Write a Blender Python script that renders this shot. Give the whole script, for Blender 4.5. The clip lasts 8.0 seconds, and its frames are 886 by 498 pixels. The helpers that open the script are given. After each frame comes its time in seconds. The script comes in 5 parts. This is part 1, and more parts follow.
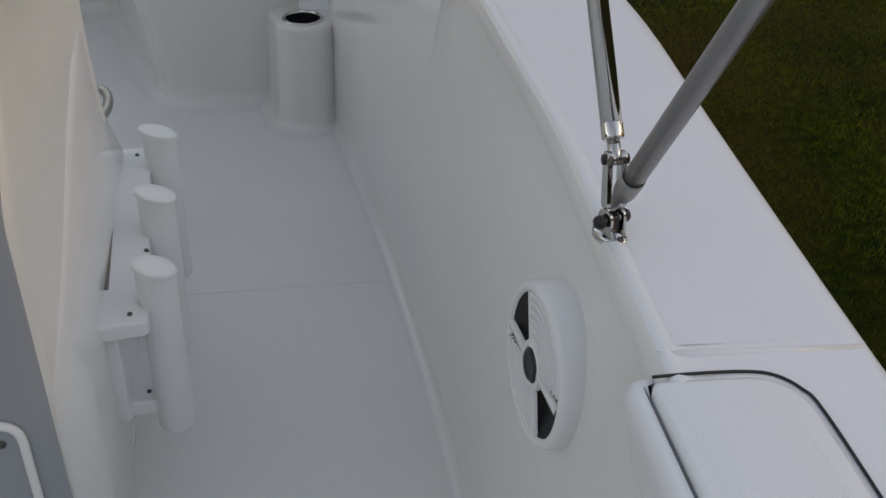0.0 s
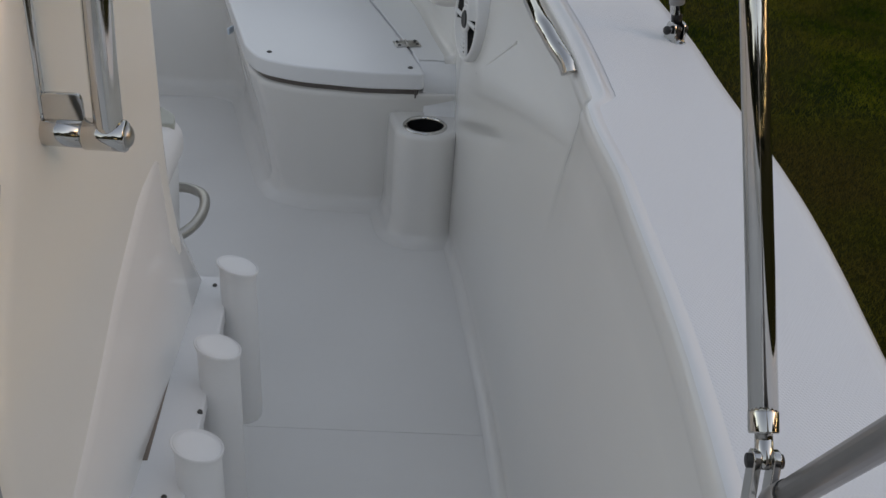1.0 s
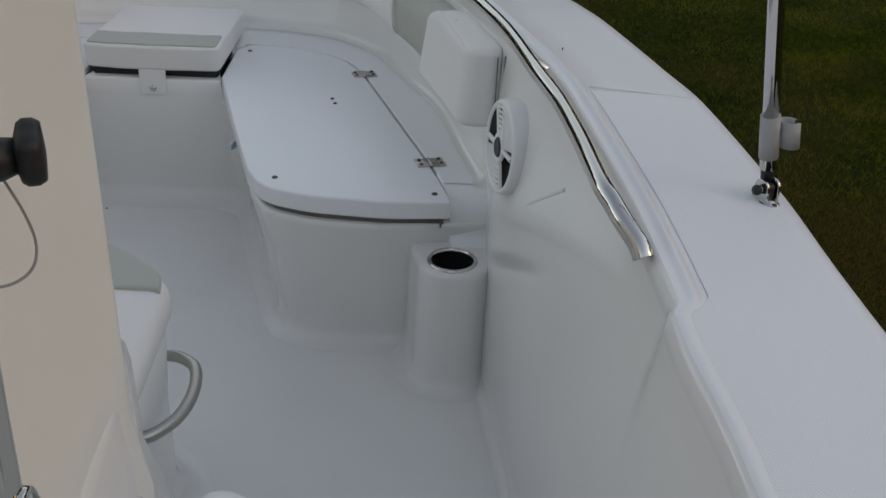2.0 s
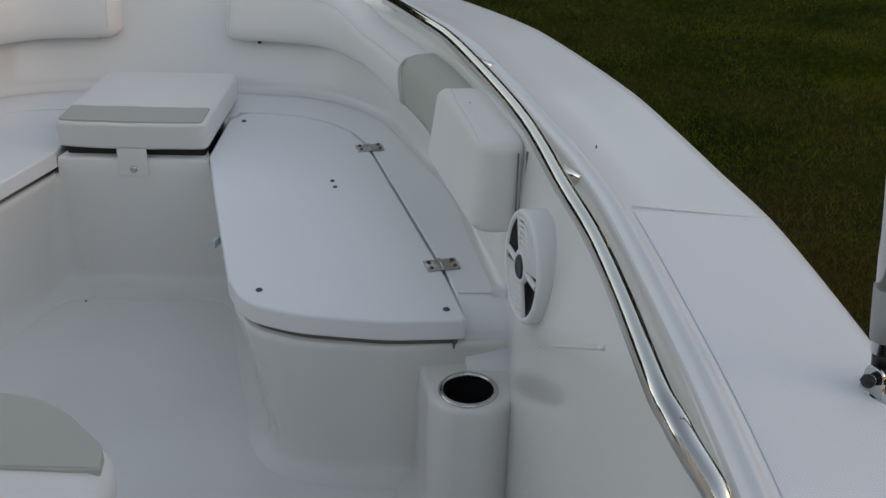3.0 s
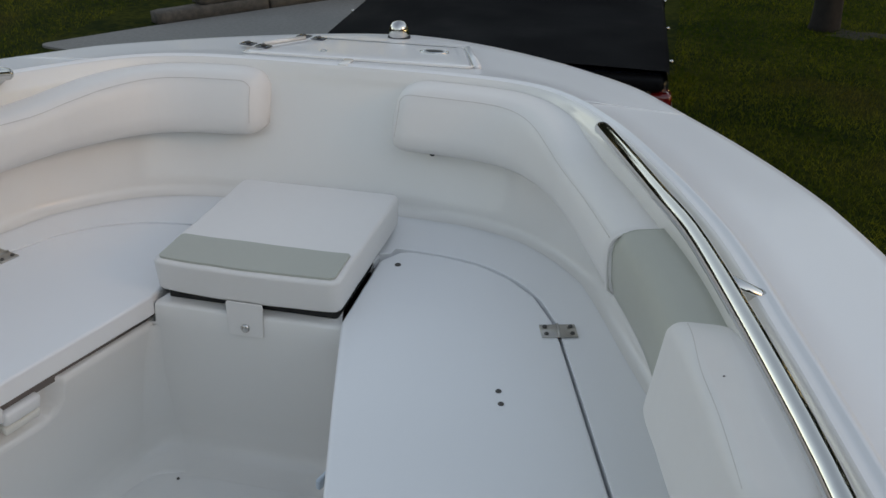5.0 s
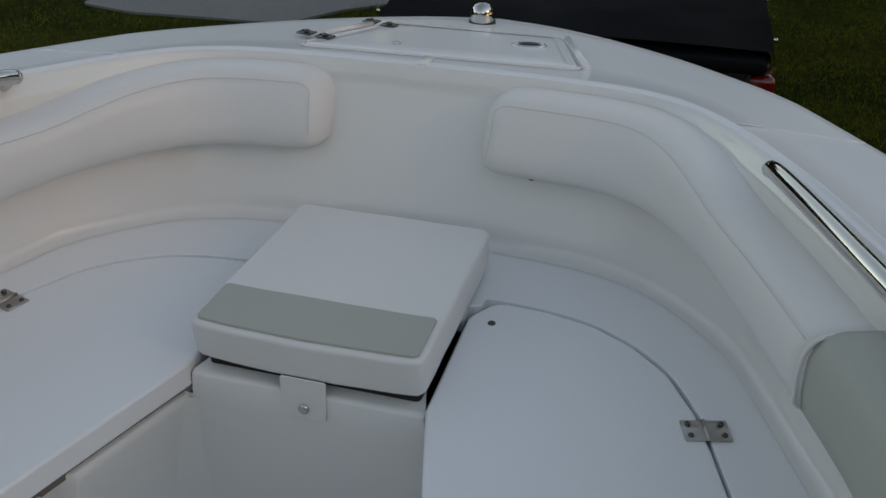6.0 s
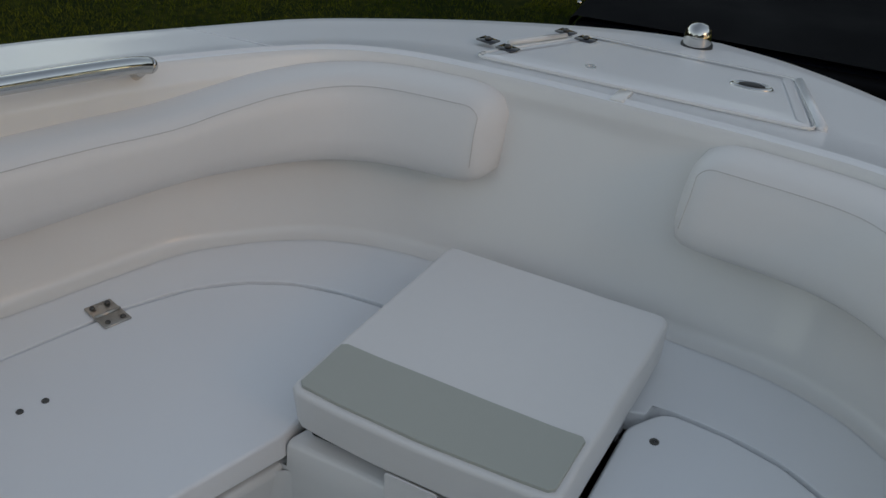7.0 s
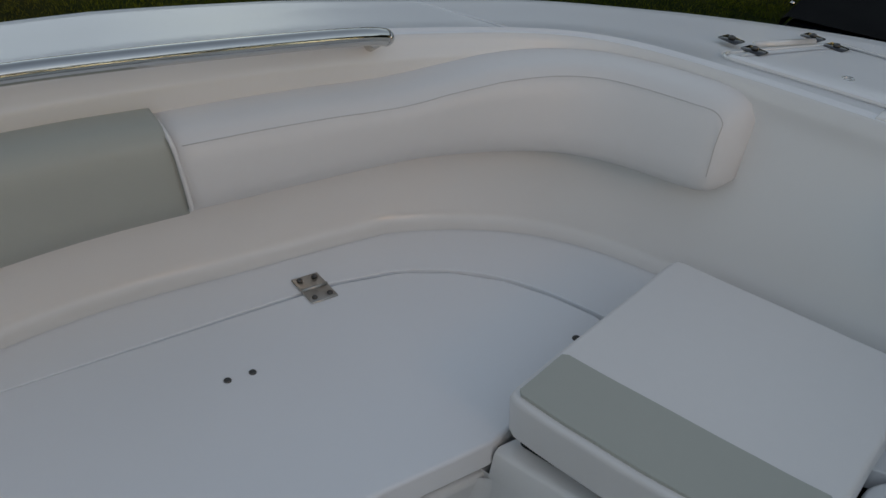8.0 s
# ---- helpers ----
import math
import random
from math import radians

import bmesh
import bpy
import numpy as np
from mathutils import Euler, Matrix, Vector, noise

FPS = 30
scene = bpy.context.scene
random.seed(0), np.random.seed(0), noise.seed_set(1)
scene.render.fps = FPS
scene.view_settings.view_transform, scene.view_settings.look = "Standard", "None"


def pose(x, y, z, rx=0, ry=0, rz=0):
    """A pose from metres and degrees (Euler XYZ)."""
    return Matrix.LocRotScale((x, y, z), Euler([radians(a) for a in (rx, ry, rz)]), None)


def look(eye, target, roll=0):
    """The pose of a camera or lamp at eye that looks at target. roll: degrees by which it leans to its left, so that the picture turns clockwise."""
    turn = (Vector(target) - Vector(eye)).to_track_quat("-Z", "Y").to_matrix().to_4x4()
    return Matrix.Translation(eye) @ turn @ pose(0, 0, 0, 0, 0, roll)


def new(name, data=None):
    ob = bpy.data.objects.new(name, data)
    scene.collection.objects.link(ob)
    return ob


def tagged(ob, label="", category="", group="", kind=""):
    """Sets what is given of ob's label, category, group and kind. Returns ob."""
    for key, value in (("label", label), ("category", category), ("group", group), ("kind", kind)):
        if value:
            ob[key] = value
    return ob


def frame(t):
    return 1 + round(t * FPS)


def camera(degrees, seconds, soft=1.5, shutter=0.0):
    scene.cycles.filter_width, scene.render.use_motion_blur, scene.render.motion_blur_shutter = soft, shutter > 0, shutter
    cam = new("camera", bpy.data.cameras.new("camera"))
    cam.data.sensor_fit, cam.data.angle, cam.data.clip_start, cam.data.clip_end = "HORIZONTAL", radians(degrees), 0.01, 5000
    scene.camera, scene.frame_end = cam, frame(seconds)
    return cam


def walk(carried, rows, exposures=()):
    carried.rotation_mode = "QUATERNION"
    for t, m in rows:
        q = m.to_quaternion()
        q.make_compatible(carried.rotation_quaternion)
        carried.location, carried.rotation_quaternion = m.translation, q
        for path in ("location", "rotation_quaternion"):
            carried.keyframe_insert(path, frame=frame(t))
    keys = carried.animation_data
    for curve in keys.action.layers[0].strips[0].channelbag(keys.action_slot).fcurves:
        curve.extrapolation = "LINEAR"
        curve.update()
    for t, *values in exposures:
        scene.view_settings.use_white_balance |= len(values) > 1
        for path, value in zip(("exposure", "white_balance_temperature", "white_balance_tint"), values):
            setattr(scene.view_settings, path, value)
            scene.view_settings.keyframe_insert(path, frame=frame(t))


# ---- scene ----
from mathutils.bvhtree import BVHTree

cam = camera(48.9, 8.0)
PATH = [
    (0, (0.703, -0.141, 1.233), (1.036, 1.477, 0.105), 2.8),
    (0.2, (0.722, -0.1, 1.242), (0.982, 1.559, 0.157), 3.6),
    (0.5, (0.752, -0.04, 1.246), (0.896, 1.637, 0.165), 4.2),
    (0.8, (0.763, 0.036, 1.253), (0.86, 1.725, 0.187), 4.2),
    (1, (0.76, 0.115, 1.255), (0.846, 1.826, 0.222), 4.3),
    (1.5, (0.727, 0.305, 1.282), (0.844, 2.041, 0.296), 3.1),
    (1.7, (0.724, 0.372, 1.281), (0.821, 2.118, 0.31), 3.2),
    (2.8, (0.77, 0.756, 1.302), (0.74, 2.54, 0.4), 1.3),
    (3, (0.763, 0.836, 1.305), (0.751, 2.613, 0.388), 1.1),
    (3.5, (0.771, 1.036, 1.327), (0.722, 2.857, 0.502), 2.6),
    (4, (0.764, 1.225, 1.332), (0.617, 3.024, 0.472), 2.3),
    (4.2, (0.753, 1.289, 1.336), (0.559, 3.077, 0.463), 1.4),
    (4.5, (0.725, 1.39, 1.324), (0.454, 3.156, 0.426), 0.5),
    (5, (0.702, 1.588, 1.316), (0.291, 3.332, 0.427), 0.9),
    (5.2, (0.687, 1.665, 1.308), (0.22, 3.387, 0.404), 0.4),
    (6.3, (0.448, 2.08, 1.281), (-0.053, 3.743, 0.29), 1.3),
    (6.5, (0.431, 2.151, 1.278), (-0.15, 3.782, 0.276), 2.3),
    (7, (0.403, 2.266, 1.271), (-0.382, 3.786, 0.235), 3.5),
    (7.5, (0.34, 2.297, 1.259), (-0.552, 3.753, 0.218), 4.1),
    (8, (0.257, 2.269, 1.242), (-0.742, 3.619, 0.155), 5.2),
]
EXPOSURES = [(0.0, 1.12, 12400, 20), (0.6, 1.03, 12300, 20), (1.7, 1.03, 12200, 19), (3.0, 1.04, 11800, 17), (3.5, 1.09, 11700, 16), (4.1, 1.36, 11700, 16), (4.6, 1.45, 11700, 16), (5.1, 1.11, 11500, 15), (6.4, 0.75, 11000, 14), (8.0, 0.60, 10800, 14)]
walk(cam, [(t, look(eye, target, roll)) for t, eye, target, roll in PATH], exposures=EXPOSURES)

# ---- world and light ----
world = bpy.data.worlds.new("world")
scene.world = world
world.use_nodes = True
wn = world.node_tree
sky = wn.nodes.new("ShaderNodeTexSky")
sky.sky_type, sky.sun_disc = "NISHITA", False
sky.sun_elevation, sky.sun_rotation = radians(24.0), radians(105.0)
sky.air_density, sky.dust_density = 1.0, 0.1
wn.links.new(sky.outputs["Color"], wn.nodes["Background"].inputs["Color"])
wn.nodes["Background"].inputs["Strength"].default_value = 0.15

sun_data = bpy.data.lights.new("sun", "SUN")
sun_data.energy, sun_data.angle, sun_data.color = 0.32, radians(30), (1.0, 0.58, 0.28)
sun = new("sun", sun_data)
sun.matrix_world = look((9, -2.4, 2.2), (0, 0, 0))

GROUND, FLOOR, SEAT = -0.95, 0.04, 0.425


# ---- materials ----
def material(name, colour, rough, metal=0.0, vary=0.06, grain=60.0, bump=0.0, bump_scale=400.0, coat=0.0, stain=2.5, spec=0.5, speck=1.0, wear=0.18):
    m = bpy.data.materials.new(name)
    m.use_nodes = True
    t = m.node_tree
    b = t.nodes["Principled BSDF"]
    b.inputs["Metallic"].default_value = metal
    b.inputs["Coat Weight"].default_value = coat
    b.inputs["Coat Roughness"].default_value = 0.08
    b.inputs["Specular IOR Level"].default_value = spec
    tc = t.nodes.new("ShaderNodeTexCoord")
    big, fine = t.nodes.new("ShaderNodeTexNoise"), t.nodes.new("ShaderNodeTexNoise")
    big.inputs["Scale"].default_value, big.inputs["Detail"].default_value = stain, 5 if speck > 0.5 else 1.5
    fine.inputs["Scale"].default_value, fine.inputs["Detail"].default_value = grain, 3
    add = t.nodes.new("ShaderNodeMath")
    add.operation = "ADD"
    ramp = t.nodes.new("ShaderNodeMapRange")
    ramp.clamp = False
    ramp.inputs["From Min"].default_value, ramp.inputs["From Max"].default_value = 0.6, 1.4
    ramp.inputs["To Min"].default_value, ramp.inputs["To Max"].default_value = 1 - vary, 1 + vary
    mix = t.nodes.new("ShaderNodeVectorMath")
    mix.operation = "SCALE"
    mix.inputs[0].default_value = colour
    for n in (big, fine):
        t.links.new(tc.outputs["Object"], n.inputs["Vector"])
    t.links.new(big.outputs[0], add.inputs[0])
    fine_part = t.nodes.new("ShaderNodeMapRange")
    fine_part.clamp = False
    fine_part.inputs["To Min"].default_value, fine_part.inputs["To Max"].default_value = 0.5 - 0.5 * speck, 0.5 + 0.5 * speck
    t.links.new(fine.outputs[0], fine_part.inputs["Value"])
    t.links.new(fine_part.outputs[0], add.inputs[1])
    t.links.new(add.outputs[0], ramp.inputs["Value"])
    t.links.new(ramp.outputs[0], mix.inputs["Scale"])
    t.links.new(mix.outputs[0], b.inputs["Base Color"])
    rr = t.nodes.new("ShaderNodeMapRange")
    rr.clamp = False
    rr.inputs["From Min"].default_value, rr.inputs["From Max"].default_value = 0.3, 0.7
    rr.inputs["To Min"].default_value, rr.inputs["To Max"].default_value = rough * (1 - wear), min(1.0, rough * (1 + wear))
    t.links.new(big.outputs[0], rr.inputs["Value"])
    b.inputs["Roughness"].default_value = rough
    if speck > 0.5:
        t.links.new(rr.outputs[0], b.inputs["Roughness"])
    if bump:
        n = t.nodes.new("ShaderNodeTexNoise")
        n.inputs["Scale"].default_value, n.inputs["Detail"].default_value = bump_scale, 2
        bp = t.nodes.new("ShaderNodeBump")
        bp.inputs["Strength"].default_value, bp.inputs["Distance"].default_value = bump, 0.001
        t.links.new(tc.outputs["Object"], n.inputs["Vector"])
        t.links.new(n.outputs[0], bp.inputs["Height"])
        t.links.new(bp.outputs[0], b.inputs["Normal"])
    return m


def nonskid(name, colour, rough, size, depth):
    """Moulded diamond tread: two crossed sine waves raise the surface."""
    m = material(name, colour, rough, vary=0.025, speck=0.1)
    t = m.node_tree
    b = t.nodes["Principled BSDF"]
    tc = t.nodes.new("ShaderNodeTexCoord")
    waves = []
    for angle in (32, -32):
        rot = t.nodes.new("ShaderNodeVectorRotate")
        rot.rotation_type = "Z_AXIS"
        rot.inputs["Angle"].default_value = radians(angle)
        w = t.nodes.new("ShaderNodeTexWave")
        w.inputs["Scale"].default_value = 0.314 / size
        t.links.new(tc.outputs["Object"], rot.inputs["Vector"])
        t.links.new(rot.outputs[0], w.inputs["Vector"])
        waves.append(w)
    mul = t.nodes.new("ShaderNodeMath")
    mul.operation = "MULTIPLY"
    t.links.new(waves[0].outputs["Fac"], mul.inputs[0])
    t.links.new(waves[1].outputs["Fac"], mul.inputs[1])
    bp = t.nodes.new("ShaderNodeBump")
    bp.inputs["Strength"].default_value, bp.inputs["Distance"].default_value = 1.0, depth
    t.links.new(mul.outputs[0], bp.inputs["Height"])
    t.links.new(bp.outputs[0], b.inputs["Normal"])
    return m


# GEL leans warm for bounced light, GEL_CAP cool and bright for sky
GEL = material("white gelcoat", (0.79, 0.775, 0.75), 0.20, vary=0.03, coat=0.45, speck=0.1, wear=0.08)
GEL_CAP = material("white gelcoat deck", (0.83, 0.84, 0.85), 0.30, vary=0.03, coat=0.15, speck=0.1, wear=0.08)
TREAD = nonskid("white non-skid gelcoat", (0.83, 0.84, 0.86), 0.36, 0.0034, 0.00026)
FLOOR_TREAD = material("white cockpit floor gelcoat", (0.80, 0.79, 0.77), 0.34, vary=0.05, speck=0.15, stain=3.5, wear=0.1)
# cream lean puts the warm low light on the console into its colour
WARM_WHITE = material("white gelcoat tinted warm", (0.80, 0.78, 0.72), 0.28, vary=0.04, coat=0.2, speck=0.1, wear=0.08)
DASH = material("grey dash with shade in it", (0.31, 0.335, 0.352), 0.34, vary=0.04, speck=0.1, wear=0.08)
PLASTIC = material("white moulded plastic", (0.80, 0.80, 0.80), 0.38, vary=0.03, speck=0.2, wear=0.08)
CATCH = material("pale blue plastic", (0.52, 0.62, 0.70), 0.35, vary=0.03)
GREY_PLASTIC = material("pale grey plastic", (0.36, 0.36, 0.36), 0.45, vary=0.04)
VINYL = material("white marine vinyl", (0.78, 0.76, 0.74), 0.46, vary=0.035, speck=0.25, wear=0.1, bump=0.08, bump_scale=700)
VINYL_GREY = material("sage grey marine vinyl", (0.43, 0.44, 0.39), 0.5, vary=0.05, speck=0.25, wear=0.1, bump=0.08, bump_scale=700)
THREAD = material("grey seam thread", (0.60, 0.57, 0.54), 0.8)
STEEL = material("polished stainless steel", (0.60, 0.59, 0.57), 0.065, metal=1.0, vary=0.03)
STEEL_DULL = material("brushed stainless steel", (0.46, 0.44, 0.41), 0.30, metal=1.0, vary=0.12, grain=300)
# steel colour darkened to stand for dark trees mirrored in the hatch hinges
HINGE = material("polished steel with painted dark reflection", (0.10, 0.10, 0.105), 0.12, metal=1.0, vary=0.05)
SCREW = material("dark stainless screw", (0.11, 0.105, 0.10), 0.35, metal=0.8, vary=0.1)
ALU = material("grey anodised tube", (0.36, 0.345, 0.34), 0.36, metal=0.6, vary=0.06)
RUBBER = material("black rubber", (0.012, 0.012, 0.013), 0.45)
DARK = material("matt black", (0.014, 0.013, 0.013), 0.8)
SLOT = material("brown slot shade", (0.22, 0.17, 0.14), 0.8)
LID_GAP = material("brown grey gap shade", (0.16, 0.135, 0.125), 0.7)
DARK_SEAM = material("dark seam and gap shade", (0.16, 0.15, 0.15), 0.6)
TONNEAU = material("black tonneau vinyl", (0.0035, 0.004, 0.005), 0.85, spec=0.08, bump=0.3, bump_scale=300)
TRUCK = material("dark navy truck paint", (0.006, 0.009, 0.020), 0.28, coat=0.25)
RED = material("red lamp lens", (0.13, 0.006, 0.006), 0.15, coat=0.5)
GLASSY = material("dark window glass", (0.01, 0.011, 0.012), 0.05)
BARK = material("grey bark", (0.019, 0.015, 0.013), 0.9, vary=0.4, grain=18, bump=1.0, bump_scale=40)
CONCRETE = material("pale concrete", (0.205, 0.20, 0.19), 0.85, vary=0.2, grain=30, bump=0.5, bump_scale=120)
TIMBER = material("weathered timber", (0.095, 0.082, 0.070), 0.85, vary=0.45, grain=20, bump=0.8, bump_scale=60)
EARTH = material("bare earth", (0.020, 0.015, 0.008), 0.95, vary=0.5, grain=14, bump=0.8, bump_scale=50)
FOLIAGE = material("dark foliage", (0.012, 0.017, 0.006), 0.8, vary=0.5, grain=2)
ORANGE = material("orange sticker", (0.62, 0.13, 0.02), 0.4)
YELLOW = material("yellow label", (0.70, 0.50, 0.03), 0.4)
SCREEN = material("black display", (0.010, 0.011, 0.014), 0.12)


def grass_material(name, low, high, scale):
    m = bpy.data.materials.new(name)
    m.use_nodes = True
    t = m.node_tree
    b = t.nodes["Principled BSDF"]
    b.inputs["Roughness"].default_value = 0.85
    b.inputs["Specular IOR Level"].default_value = 0.05
    tc = t.nodes.new("ShaderNodeTexCoord")
    n1, n2 = t.nodes.new("ShaderNodeTexNoise"), t.nodes.new("ShaderNodeTexNoise")
    n1.inputs["Scale"].default_value, n1.inputs["Detail"].default_value = scale, 6
    n2.inputs["Scale"].default_value, n2.inputs["Detail"].default_value = scale * 14, 4
    mean = t.nodes.new("ShaderNodeMath")
    mean.operation = "ADD"
    ramp = t.nodes.new("ShaderNodeValToRGB")
    ramp.color_ramp.elements[0].position, ramp.color_ramp.elements[1].position = 0.42, 0.60
    ramp.color_ramp.elements[0].color, ramp.color_ramp.elements[1].color = (*low, 1), (*high, 1)
    half = t.nodes.new("ShaderNodeMath")
    half.operation = "MULTIPLY"
    half.inputs[1].default_value = 0.5
    for n in (n1, n2):
        t.links.new(tc.outputs["Object"], n.inputs["Vector"])
    t.links.new(n1.outputs[0], mean.inputs[0])
    t.links.new(n2.outputs[0], mean.inputs[1])
    t.links.new(mean.outputs[0], half.inputs[0])
    t.links.new(half.outputs[0], ramp.inputs[0])
    n3 = t.nodes.new("ShaderNodeTexNoise")
    n3.inputs["Scale"].default_value, n3.inputs["Detail"].default_value = 0.55, 3
    dry = t.nodes.new("ShaderNodeValToRGB")
    dry.color_ramp.elements[0].position, dry.color_ramp.elements[1].position = 0.46, 0.66
    mix = t.nodes.new("ShaderNodeMix")
    mix.data_type = "RGBA"
    mix.inputs[7].default_value = (high[0] * 0.80, high[1] * 0.58, high[2] * 1.3, 1)
    t.links.new(tc.outputs["Object"], n3.inputs["Vector"])
    place, drier, total = t.nodes.new("ShaderNodeSeparateXYZ"), t.nodes.new("ShaderNodeMath"), t.nodes.new("ShaderNodeMath")
    drier.operation, total.operation = "MULTIPLY_ADD", "ADD"
    drier.inputs[1].default_value, drier.inputs[2].default_value = -0.030, 0.18
    t.links.new(tc.outputs["Object"], place.inputs[0])
    t.links.new(place.outputs["Y"], drier.inputs[0])
    t.links.new(n3.outputs[0], total.inputs[0])
    t.links.new(drier.outputs[0], total.inputs[1])
    t.links.new(total.outputs[0], dry.inputs[0])
    t.links.new(dry.outputs[0], mix.inputs[0])
    t.links.new(ramp.outputs[0], mix.inputs[6])
    t.links.new(mix.outputs[2], b.inputs["Base Color"])
    return m


GROUND_MAT = grass_material("lawn soil", (0.008, 0.015, 0.001), (0.036, 0.040, 0.004), 1.1)
BLADES = grass_material("grass blades", (0.032, 0.066, 0.003), (0.185, 0.190, 0.020), 1.3)


# ---- mesh helpers ----
def part(name, bm, mat, parent=None, label="", smooth=True):
    me = bpy.data.meshes.new(name)
    bmesh.ops.recalc_face_normals(bm, faces=bm.faces)
    for f in bm.faces:
        f.smooth = smooth
    bm.to_mesh(me)
    bm.free()
    me.materials.append(mat)
    ob = new(name, me)
    if parent is not None:
        ob.parent = parent
    if label:
        ob["label"] = label
    return ob


def thing(name, label, category, group="", kind=""):
    return tagged(new(name), label, category, group, kind)


def spline(pts, n):
    """A smooth line through pts, with n steps to a span."""
    pts = [Vector(p) for p in pts]
    out = []
    for i in range(len(pts) - 1):
        a, b, c, d = pts[max(i - 1, 0)], pts[i], pts[i + 1], pts[min(i + 2, len(pts) - 1)]
        for k in range(n):
            t = k / n
            out.append(0.5 * ((2 * b) + (c - a) * t + (2 * a - 5 * b + 4 * c - d) * t * t + (3 * b - a - 3 * c + d) * t ** 3))
    out.append(pts[-1])
    return out


def even(pts, n):
    """n + 1 evenly spaced points on a line."""
    lens = [0.0]
    for a, b in zip(pts, pts[1:]):
        lens.append(lens[-1] + (b - a).length)
    out = []
    for k in range(n + 1):
        s = lens[-1] * k / n
        i = min(max(int(np.searchsorted(lens, s)) - 1, 0), len(pts) - 2)
        f = (s - lens[i]) / max(lens[i + 1] - lens[i], 1e-9)
        out.append(pts[i].lerp(pts[i + 1], min(max(f, 0), 1)))
    return out


def loft(rows, closed=False):
    bm = bmesh.new()
    grid = [[bm.verts.new(p) for p in r] for r in rows]
    n = len(rows[0])
    for a, b in zip(grid, grid[1:]):
        for i in range(n if closed else n - 1):
            j = (i + 1) % n
            bm.faces.new((a[i], a[j], b[j], b[i]))
    return bm, grid


def tube(pts, r, sides=14, radii=None):
    pts = [Vector(p) for p in pts]
    rows, up = [], Vector((0.31, 0.17, 0.94))
    for i, p in enumerate(pts):
        d = (pts[min(i + 1, len(pts) - 1)] - pts[max(i - 1, 0)]).normalized()
        side = d.cross(up).normalized()
        up = side.cross(d).normalized()
        rr = radii[i] if radii else r
        rows.append([p + rr * (math.cos(2 * math.pi * k / sides) * side + math.sin(2 * math.pi * k / sides) * up) for k in range(sides)])
    bm, grid = loft(rows, True)
    bm.faces.new(grid[0])
    bm.faces.new(grid[-1][::-1])
    return bm


def lathe(profile, at=(0, 0, 0), axis=(0, 0, 1), sides=36, cap=True):
    """Turns (radius, height) pairs round an axis."""
    q = Vector(axis).normalized().to_track_quat("Z", "Y").to_matrix()
    rows = [[Vector(at) + q @ Vector((r * math.cos(2 * math.pi * k / sides), r * math.sin(2 * math.pi * k / sides), h)) for k in range(sides)] for r, h in profile]
    bm, grid = loft(rows, True)
    if cap:
        bm.faces.new(grid[0][::-1])
        bm.faces.new(grid[-1])
    return bm


def box(size, at=(0, 0, 0), bevel=0.0, segments=2, turn=None):
    bm = bmesh.new()
    bmesh.ops.create_cube(bm, size=1)
    bmesh.ops.scale(bm, vec=size, verts=bm.verts)
    if bevel:
        bmesh.ops.bevel(bm, geom=bm.edges[:], offset=bevel, segments=segments, affect="EDGES", profile=0.5)
    m = Matrix.Translation(at) @ (turn.to_4x4() if turn else Matrix())
    bmesh.ops.transform(bm, matrix=m, verts=bm.verts)
    return bm


def rounded(pts, radii, steps=7):
    """A closed outline with its corners rounded."""
    pts = [Vector((*p, 0)) for p in pts]
    out = []
    for i, p in enumerate(pts):
        a, b, r = pts[i - 1], pts[(i + 1) % len(pts)], radii[i] if hasattr(radii, "__len__") else radii
        if r <= 0:
            out.append(p)
            continue
        u, v = (a - p).normalized(), (b - p).normalized()
        half = math.acos(max(-1, min(1, u.dot(v)))) / 2
        d = min(r / math.tan(half), 0.48 * (a - p).length, 0.48 * (b - p).length)
        s, e = p + u * d, p + v * d
        for k in range(steps + 1):
            t = k / steps
            out.append(s * (1 - t) ** 2 + p * 2 * t * (1 - t) + e * t * t)
    return out


def inset(outline, d):
    """A closed outline drawn in by d."""
    n = len(outline)
    area = sum(outline[i].x * outline[(i + 1) % n].y - outline[(i + 1) % n].x * outline[i].y for i in range(n))
    sign = 1 if area > 0 else -1
    out = []
    for i, p in enumerate(outline):
        t = (outline[(i + 1) % n] - outline[i - 1])
        if t.length < 1e-9:
            out.append(p.copy())
            continue
        t.normalize()
        out.append(p + Vector((-t.y, t.x, 0)) * d * sign)
    return out


